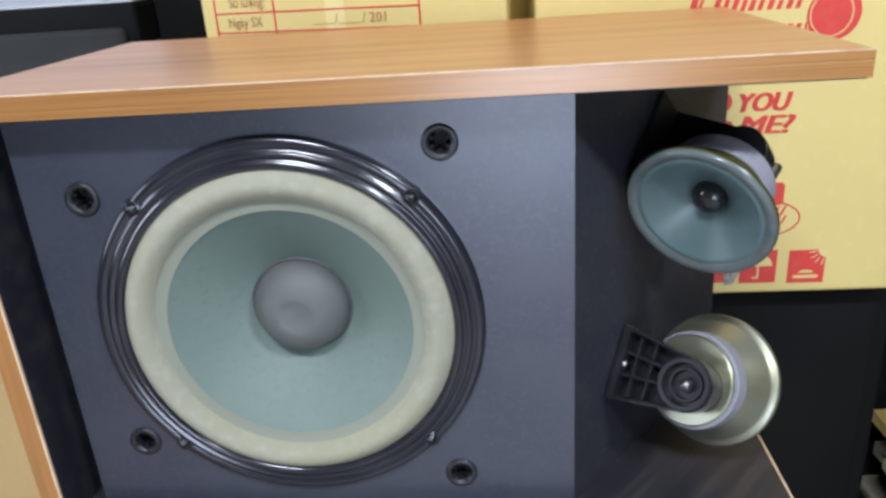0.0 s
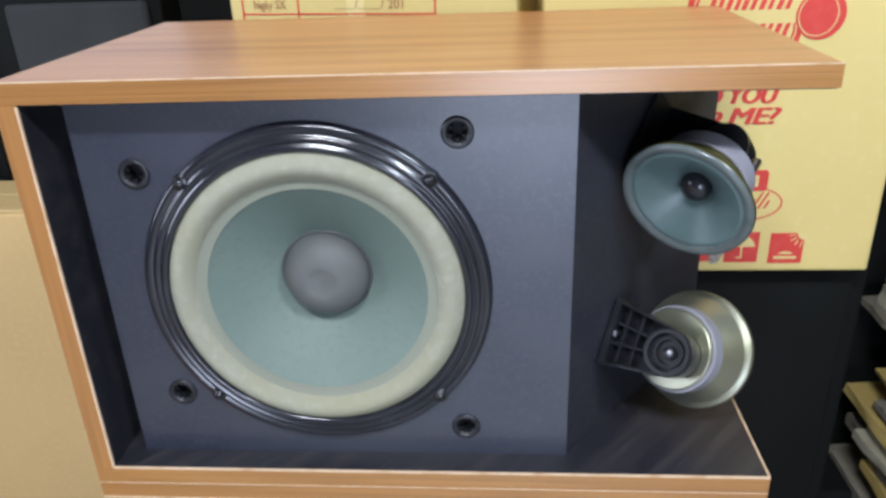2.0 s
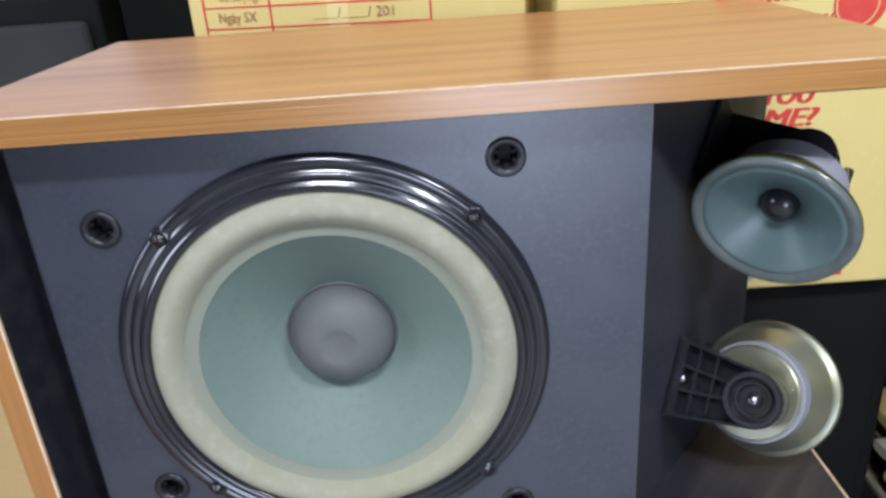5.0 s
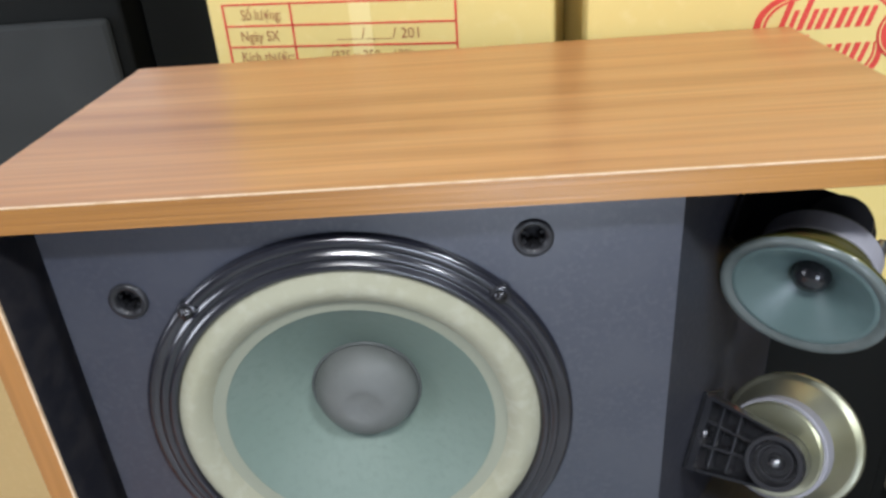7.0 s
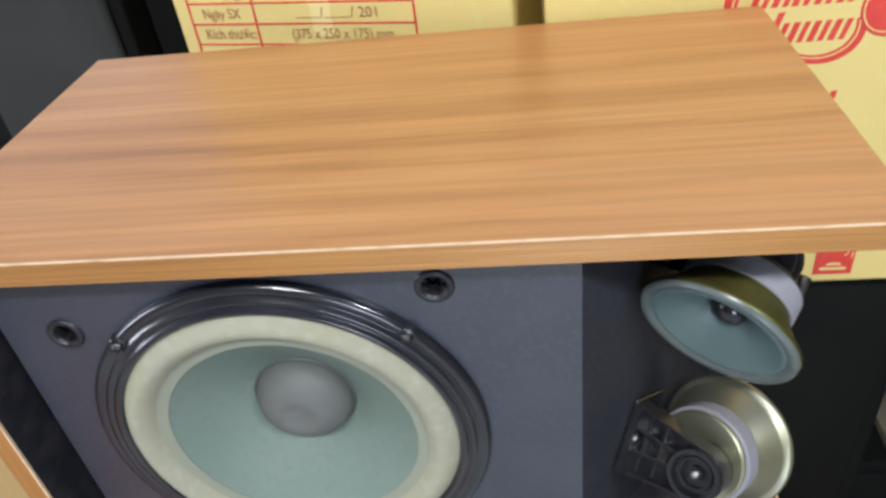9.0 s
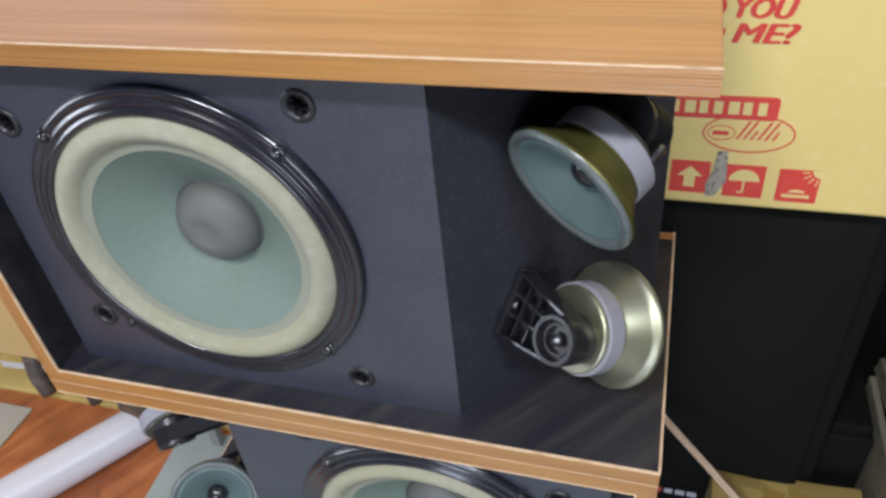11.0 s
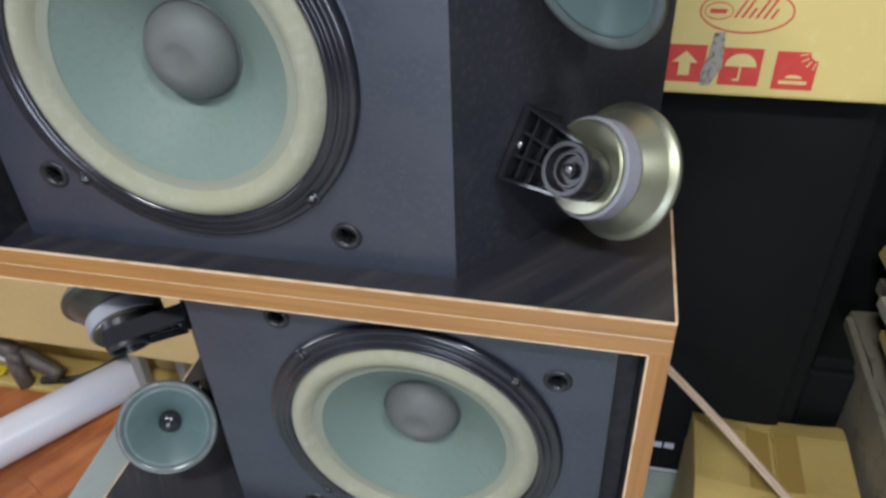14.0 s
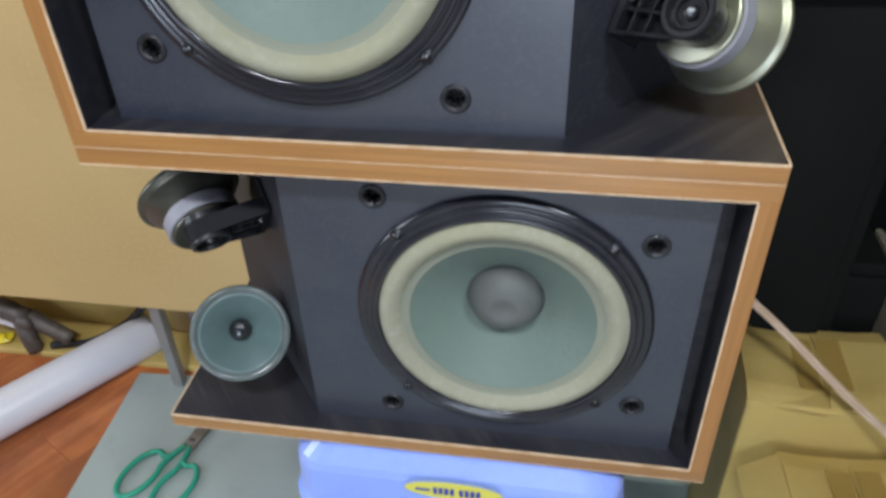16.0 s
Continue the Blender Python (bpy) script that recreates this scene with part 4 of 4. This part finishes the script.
# Plain black box added in place of dark clutter, hiding the white wall.
back_cab = thing("black_cabinet", "plain black box with a recessed front, standing in for dark clutter behind stacked sheets", "cabinet", "black cabinets", pose(0, 0, FLOOR))
part("cabinet", box(0.392, 0.95, 0.505, 0.80, 0, 1.15, 0.004, 2), BLACKBOX, back_cab)
part("front_panel", box(0.41, 0.93, 0.498, 0.505, 0.02, 1.13, 0.002, 1), BLACKBOX, back_cab)
# Made-up black block that closes the dark gap before the grey board.
small_cab = thing("black_foam_block", "black block added to fill the dark gap beside the cabinet", "packing", "", pose(0, 0, FLOOR))
part("block", box(0.3925, 0.438, 0.285, 0.49, 0, 0.37, 0.004, 2), BLACKBOX, small_cab)
part("ledge", box(0.396, 0.434, 0.29, 0.48, 0.37, 0.385, 0.003, 2), BLACKBOX, small_cab)
board = solid("grey_board", box(0.442, 0.449, -0.25, 0.37, FLOOR, 0.318, 0.001, 1), GREYBOARD, "grey scuffed corrugated board standing on edge", "board")
base = carton("carton", "dusty kraft carton carrying a stack of sheets", 0.36, 0.62, 0.20, KRAFT, pose(0.50, -0.20, FLOOR))
rng = random.Random(4)
z = FLOOR + 0.2045
kinds = [(GREYBOARD, "grey cardboard sheet"), (KRAFT_Y, "yellowed cardboard sheet"), (BLACKBOX, "black foam sheet"), (FOAMSHEET, "dusty pale foam sheet")]
k = 0
while z < 0.90:
    m, what = kinds[(k * 3 + (k // 4)) % 4]
    th = rng.choice((0.005, 0.008, 0.012, 0.018, 0.024))
    x0 = 0.486 + rng.uniform(0.0, 0.05) + (0.03 if m is BLACKBOX else 0)
    bm = box(x0, 0.85, -0.22 + rng.uniform(-0.03, 0.03), 0.44 + rng.uniform(-0.06, 0.04), 0, th - 0.0004)
    bmesh.ops.subdivide_edges(bm, edges=bm.edges[:], cuts=20, use_grid_fill=True)
    seed = rng.uniform(0, 50)
    for v in bm.verts:
        near = max(0.0, 1 - (v.co.x - x0) / 0.08)
        v.co.x += near * (0.012 * noise.noise((seed, v.co.y * 13, v.co.z * 20)) + 0.004 * noise.noise((seed, v.co.y * 70, v.co.z * 60)))
        v.co.z -= near * (0.0025 + 0.0025 * noise.noise((seed + 9, v.co.y * 9, 0)))
    solid("stacked_sheet", bm, m, what + " with a ragged edge in a stack", "sheet", "stack of sheets", pose(0, 0, z + 0.0045, 0, 0, rng.uniform(-2.5, 2.5)))
    z += th + (0.004 if k % 3 == 0 else 0.0005)
    k += 1
# clear film crumpled over the edge of the stack
film = bmesh.new()
bmesh.ops.create_grid(film, x_segments=30, y_segments=46, size=0.5)
for v in film.verts:
    u, w = v.co.x + 0.5, v.co.y + 0.5
    fold = 0.010 * abs(noise.noise((u * 5, w * 9, 2))) + 0.006 * noise.noise((u * 13, w * 21, 5))
    v.co = Vector((0.474 + 0.022 * u + fold, 0.02 + 0.30 * w + 0.01 * noise.noise((u * 4, w * 6, 8)), 0.635 - 0.085 * u + fold * 0.8))
solid("plastic_film", film, FILM, "crumpled glossy packing film hanging from stacked sheets", "packing", smooth=True)

# ---- blue stool ----
stool = thing("plastic_stool", "bright blue translucent plastic stool carrying two loudspeakers", "stool", "", pose(0.022, 0.128, FLOOR))


def rounded(hw, hd, r, n=6):
    pts = []
    for cx, cy, a0 in ((hw - r, hd - r, 0), (-hw + r, hd - r, 90), (-hw + r, -hd + r, 180), (hw - r, -hd + r, 270)):
        pts += [(cx + r * math.cos(radians(a0 + 90 * k / n)), cy + r * math.sin(radians(a0 + 90 * k / n))) for k in range(n + 1)]
    return pts


def loft(sections):
    bm = bmesh.new()
    rings = [[bm.verts.new((x, y, zz)) for x, y in rounded(hw, hd, r)] for hw, hd, r, zz in sections]
    for a, b in zip(rings, rings[1:]):
        for i in range(len(a)):
            bm.faces.new((a[i], a[(i + 1) % len(a)], b[(i + 1) % len(a)], b[i]))
    bm.faces.new(rings[-1])
    bmesh.ops.recalc_face_normals(bm, faces=bm.faces)
    return bm


TOP = 0.3795
part("body", loft([(0.158, 0.155, 0.03, 0.0), (0.155, 0.152, 0.03, 0.012), (0.140, 0.137, 0.028, 0.30), (0.1385, 0.1355, 0.028, 0.348), (0.1365, 0.1335, 0.029, 0.356), (0.120, 0.117, 0.026, 0.377), (0.114, 0.111, 0.024, TOP)]), BLUE, stool, smooth=False)
part("step_rib", loft([(0.1435, 0.1405, 0.03, 0.296), (0.1435, 0.1405, 0.03, 0.304), (0.1395, 0.1365, 0.03, 0.306)]), BLUE, stool)
lab = part("label", plate(oval(0, 0, 0.040, 0.0098, 40), 0.0008), LABEL, stool, "yellow oval label with navy bars", pose(0.002, -0.1412, 0.349, -2.6, 0, 0))
for k in range(8):
    w = 0.0034
    x = -0.0165 + 0.0046 * k + (0.003 if k > 3 else 0)
    part("label_bar", plate([(x, -0.004), (x + w, -0.004), (x + w, 0.0035), (x, 0.0035)], 0.0006), NAVY, lab, at=pose(0, -0.0006, 0))
part("label_bar", plate([(-0.031, -0.0015), (-0.019, -0.0015), (-0.019, 0.0008), (-0.031, 0.0008)], 0.0006), NAVY, lab, at=pose(0, -0.0006, 0))

# ---- floor things ----
solid("floor_mat", box(0, 0.85, -1.1, 0, 0, 0.003, 0.001, 1), MATGREY, "grey-green flat vinyl mat lying on the wooden floor", "mat", at=pose(-0.555, 0.388, FLOOR, 0, 0, 3.2))
ZM = FLOOR + 0.003
sc_at = pose(-0.407, 0.262, ZM, 0, 0, -16)
scissors = thing("scissors", "large scissors with green vinyl handles lying on the mat", "scissors", "", sc_at)
for s in (-1, 1):
    lean = 7 * s
    blade = bmesh.new()
    o = [(-0.010, -0.014), (0.010, -0.014), (0.012, 0.05), (0.002, 0.135), (-0.005, 0.05)]
    lo = [blade.verts.new((x * s, y, 0.003 + 0.0022 * (s > 0))) for x, y in o]
    hi = [blade.verts.new((x * s, y, 0.0050 + 0.0022 * (s > 0))) for x, y in o]
    blade.faces.new(lo)
    blade.faces.new(hi)
    for i in range(5):
        blade.faces.new((lo[i], lo[(i + 1) % 5], hi[(i + 1) % 5], hi[i]))
    bmesh.ops.recalc_face_normals(blade, faces=blade.faces)
    part("blade", blade, WORN, scissors, "worn steel blade", pose(0, 0, 0, 0, 0, lean))
    cx, cy = 0.030 * s, -0.073
    loop = [(0.004 * s, -0.008, 0.0052), (0.010 * s, -0.03, 0.0052)] + [(cx + 0.022 * math.cos(radians(90 + s * (55 + a))), cy + 0.040 * math.sin(radians(90 + s * (55 + a))), 0.0052) for a in range(0, 331, 22)] + [(0.012 * s, -0.034, 0.0052)]
    part("handle", tube(smooth_line(loop, 5), 0.0038, 10), GREEN, scissors, "green vinyl-coated handle loop", smooth=True)
screw(scissors, 0, 0, 0, 0.0045, pose(0, 0, 0.0078))

roll_dir = Vector((0.584, 0.811, 0)).normalized()
r0 = Vector((-0.553, 0.452, FLOOR + 0.0345))
rollm = Matrix.Translation(r0) @ (-roll_dir).to_track_quat("Z", "Y").to_matrix().to_4x4()
roll_body = thing("film_roll", "thick white rolled plastic film lying on the floor", "roll", "", rollm)
bm = lathe([(0.014, 0.004), (0.029, 0.0), (0.0338, 0.002), (0.0345, 0.01), (0.0345, 0.3), (0.0342, 0.61), (0.030, 0.62), (0.014, 0.62)], 40)
part("film", bm, WHITE, roll_body, smooth=True)
part("core", lathe([(0.0142, 0.0045), (0.0142, 0.03), (0, 0.03)], 24), KRAFT, roll_body, "cardboard core")
part("film_edge", box(-0.0007, 0.0007, 0.0338, 0.0349, 0.002, 0.61), WHITE, roll_body, "loose edge of the film", pose(0, 0, 0, 0, 0, 205))

solid("cardboard_sheet", box(-1.30, -0.868, 0.15, 0.372, FLOOR, FLOOR + 0.004, 0.001, 1), TILE, "pale beige flat sheet on the wooden floor", "sheet")
solid("flattened_carton", box(-1.25, -0.335, 0.402, 0.80, FLOOR, FLOOR + 0.012, 0.002, 1), KRAFT_Y, "flattened yellowish carton lying under the steel stand", "carton")
low = carton("carton", "yellowish kraft carton under the steel stand", 0.763, 0.29, 0.15, KRAFT_Y, pose(-1.10, 0.482, FLOOR + 0.0122), wall=0.003)
part("dark_strip", box(0.565, 0.60, -0.0012, 0.0004, 0.0, 0.145), KRAFT, low, "brown taped strip")
part("dark_strip", box(0.705, 0.725, -0.0012, 0.0004, 0.0, 0.145), KRAFT, low, "brown taped strip")


# ---- hand tools at the back ----
def bar(parent, pts, r, name="bar", m=GUN):
    return part(name, tube(smooth_line(pts, 5), r, 10), m, parent, smooth=True)


ZT = FLOOR + 0.012
tool = thing("bar_clamp", "dark worn metal clamp lying behind the film roll", "clamp", "", pose(0, 0, 0))
bar(tool, [(-0.99, 0.445, 0.075), (-0.88, 0.435, 0.045), (-0.755, 0.425, 0.006)], lambda t: 0.021 - 0.005 * t)
bar(tool, [(-0.868, 0.425, 0.03), (-0.862, 0.41, -0.01), (-0.848, 0.402, -0.046)], lambda t: 0.017 - 0.004 * t, "jaw")
bar(tool, [(-0.765, 0.428, 0.01), (-0.757, 0.415, -0.02), (-0.748, 0.408, -0.052)], lambda t: 0.017 - 0.004 * t, "jaw")
bar(tool, [(-0.757, 0.43, 0.004), (-0.735, 0.431, -0.013), (-0.688, 0.425, -0.034)], lambda t: 0.016 - 0.003 * t, "arm")
part("knob", turned(lathe([(0, 0.012), (0.012, 0.011), (0.016, 0.005), (0.016, -0.012), (0, -0.012)], 20), pose(-0.757, 0.418, 0.0, 90, 0, 0)), GUN, tool, smooth=True)
lead = solid("black_cable", tube(smooth_line([(-0.72, 0.413, -0.041), (-0.66, 0.43, -0.041), (-0.597, 0.446, -0.010), (-0.565, 0.448, 0.020), (-0.545, 0.450, 0.042), (-0.528, 0.453, 0.060)], 8), 0.0065, 8), SATIN, "thick black cable curling up behind the film roll", "cable", smooth=True)
strip = bmesh.new()
pts = smooth_line([(-0.96, 0.425, -0.012), (-0.88, 0.42, 0.0), (-0.83, 0.418, 0.004), (-0.79, 0.42, -0.006), (-0.772, 0.425, -0.03)], 6)
rows = [[strip.verts.new((p.x, p.y + dy, p.z + dz)) for dy, dz in ((0, -0.008), (0.0, 0.008), (0.0012, 0.008), (0.0012, -0.008))] for p in pts]
for a, b in zip(rows, rows[1:]):
    for i in range(4):
        strip.faces.new((a[i], a[(i + 1) % 4], b[(i + 1) % 4], b[i]))
bmesh.ops.recalc_face_normals(strip, faces=strip.faces)
solid("paper_strip", strip, WHITE, "curled white paper strip hanging on the clamp", "paper")
bit = bmesh.new()
bmesh.ops.create_icosphere(bit, subdivisions=2, radius=0.018)
for v in bit.verts:
    v.co *= 0.65 + 0.7 * noise.noise(v.co * 150)
    v.co.z *= 0.7
solid("crumpled_wrapper", bit, BIT, "small crumpled bright yellow wrapper on a flat carton", "wrapper", at=pose(-0.812, 0.418, ZT + 0.009))

crumb_rng = random.Random(3)
for k in range(7):
    cb = bmesh.new()
    bmesh.ops.create_icosphere(cb, subdivisions=1, radius=crumb_rng.uniform(0.0015, 0.0035))
    for v in cb.verts:
        v.co *= 0.7 + 0.6 * noise.noise(v.co * 400 + Vector((k, 0, 0)))
        v.co.z *= 0.5
    solid("litter_scrap", cb, WHITE, "tiny pale scrap of litter on the wooden floor", "litter", "scraps on the floor", pose(-0.60 - 0.22 * crumb_rng.random(), 0.08 + 0.2 * crumb_rng.random(), FLOOR + 0.0012))

# ---- floor boards ----
SOUTH_END = -0.72
full_board = mesh_of("floor_board", box(-0.2273, 0.2273, -0.0448, 0.0448, -0.0055, 0, 0.0004, 1), WOODFLOOR)


def cut_board(m):
    """A board sawn off where the wooden area ends: at two walls and along its south side."""
    b = box(-0.2273, 0.2273, -0.0448, 0.0448, -0.0055, 0)
    inv = m.inverted()
    for p, n in (((0, SOUTH_END, 0), (0, 1, 0)), ((0, 0.949, 0), (0, -1, 0)), ((-1.999, 0, 0), (1, 0, 0))):
        bmesh.ops.bisect_plane(b, geom=b.verts[:] + b.edges[:] + b.faces[:], plane_co=inv @ Vector(p), plane_no=inv.to_3x3() @ Vector(n), clear_inner=True)
        bmesh.ops.holes_fill(b, edges=[e for e in b.edges if e.is_boundary])
    return mesh_of("floor_board", b, WOODFLOOR) if len(b.faces) > 4 else None


prng = random.Random(9)
for i in (*range(-9, 9), *range(-30, -9), *range(9, 31)):
    off = prng.uniform(-0.2, 0.2)
    for j in range(-6, 7):
        c = Matrix.Rotation(radians(62), 4, "Z") @ Vector((0.455 * j + off, 0.09 * i, 0))
        x, y = c.x - 0.55, c.y + 0.15
        # from the west wall to under the mat and the loudspeakers
        if -2.12 < x < -0.25 and SOUTH_END - 0.20 < y < 1.15:
            m = pose(x, y, FLOOR, 0, 0, 62)
            whole = SOUTH_END + 0.23 < y < 0.72 and x > -1.84
            board = full_board if whole else cut_board(m)
            if board:
                ob = new("floor_board", board)
                ob.parent = floor
                ob.matrix_local = m
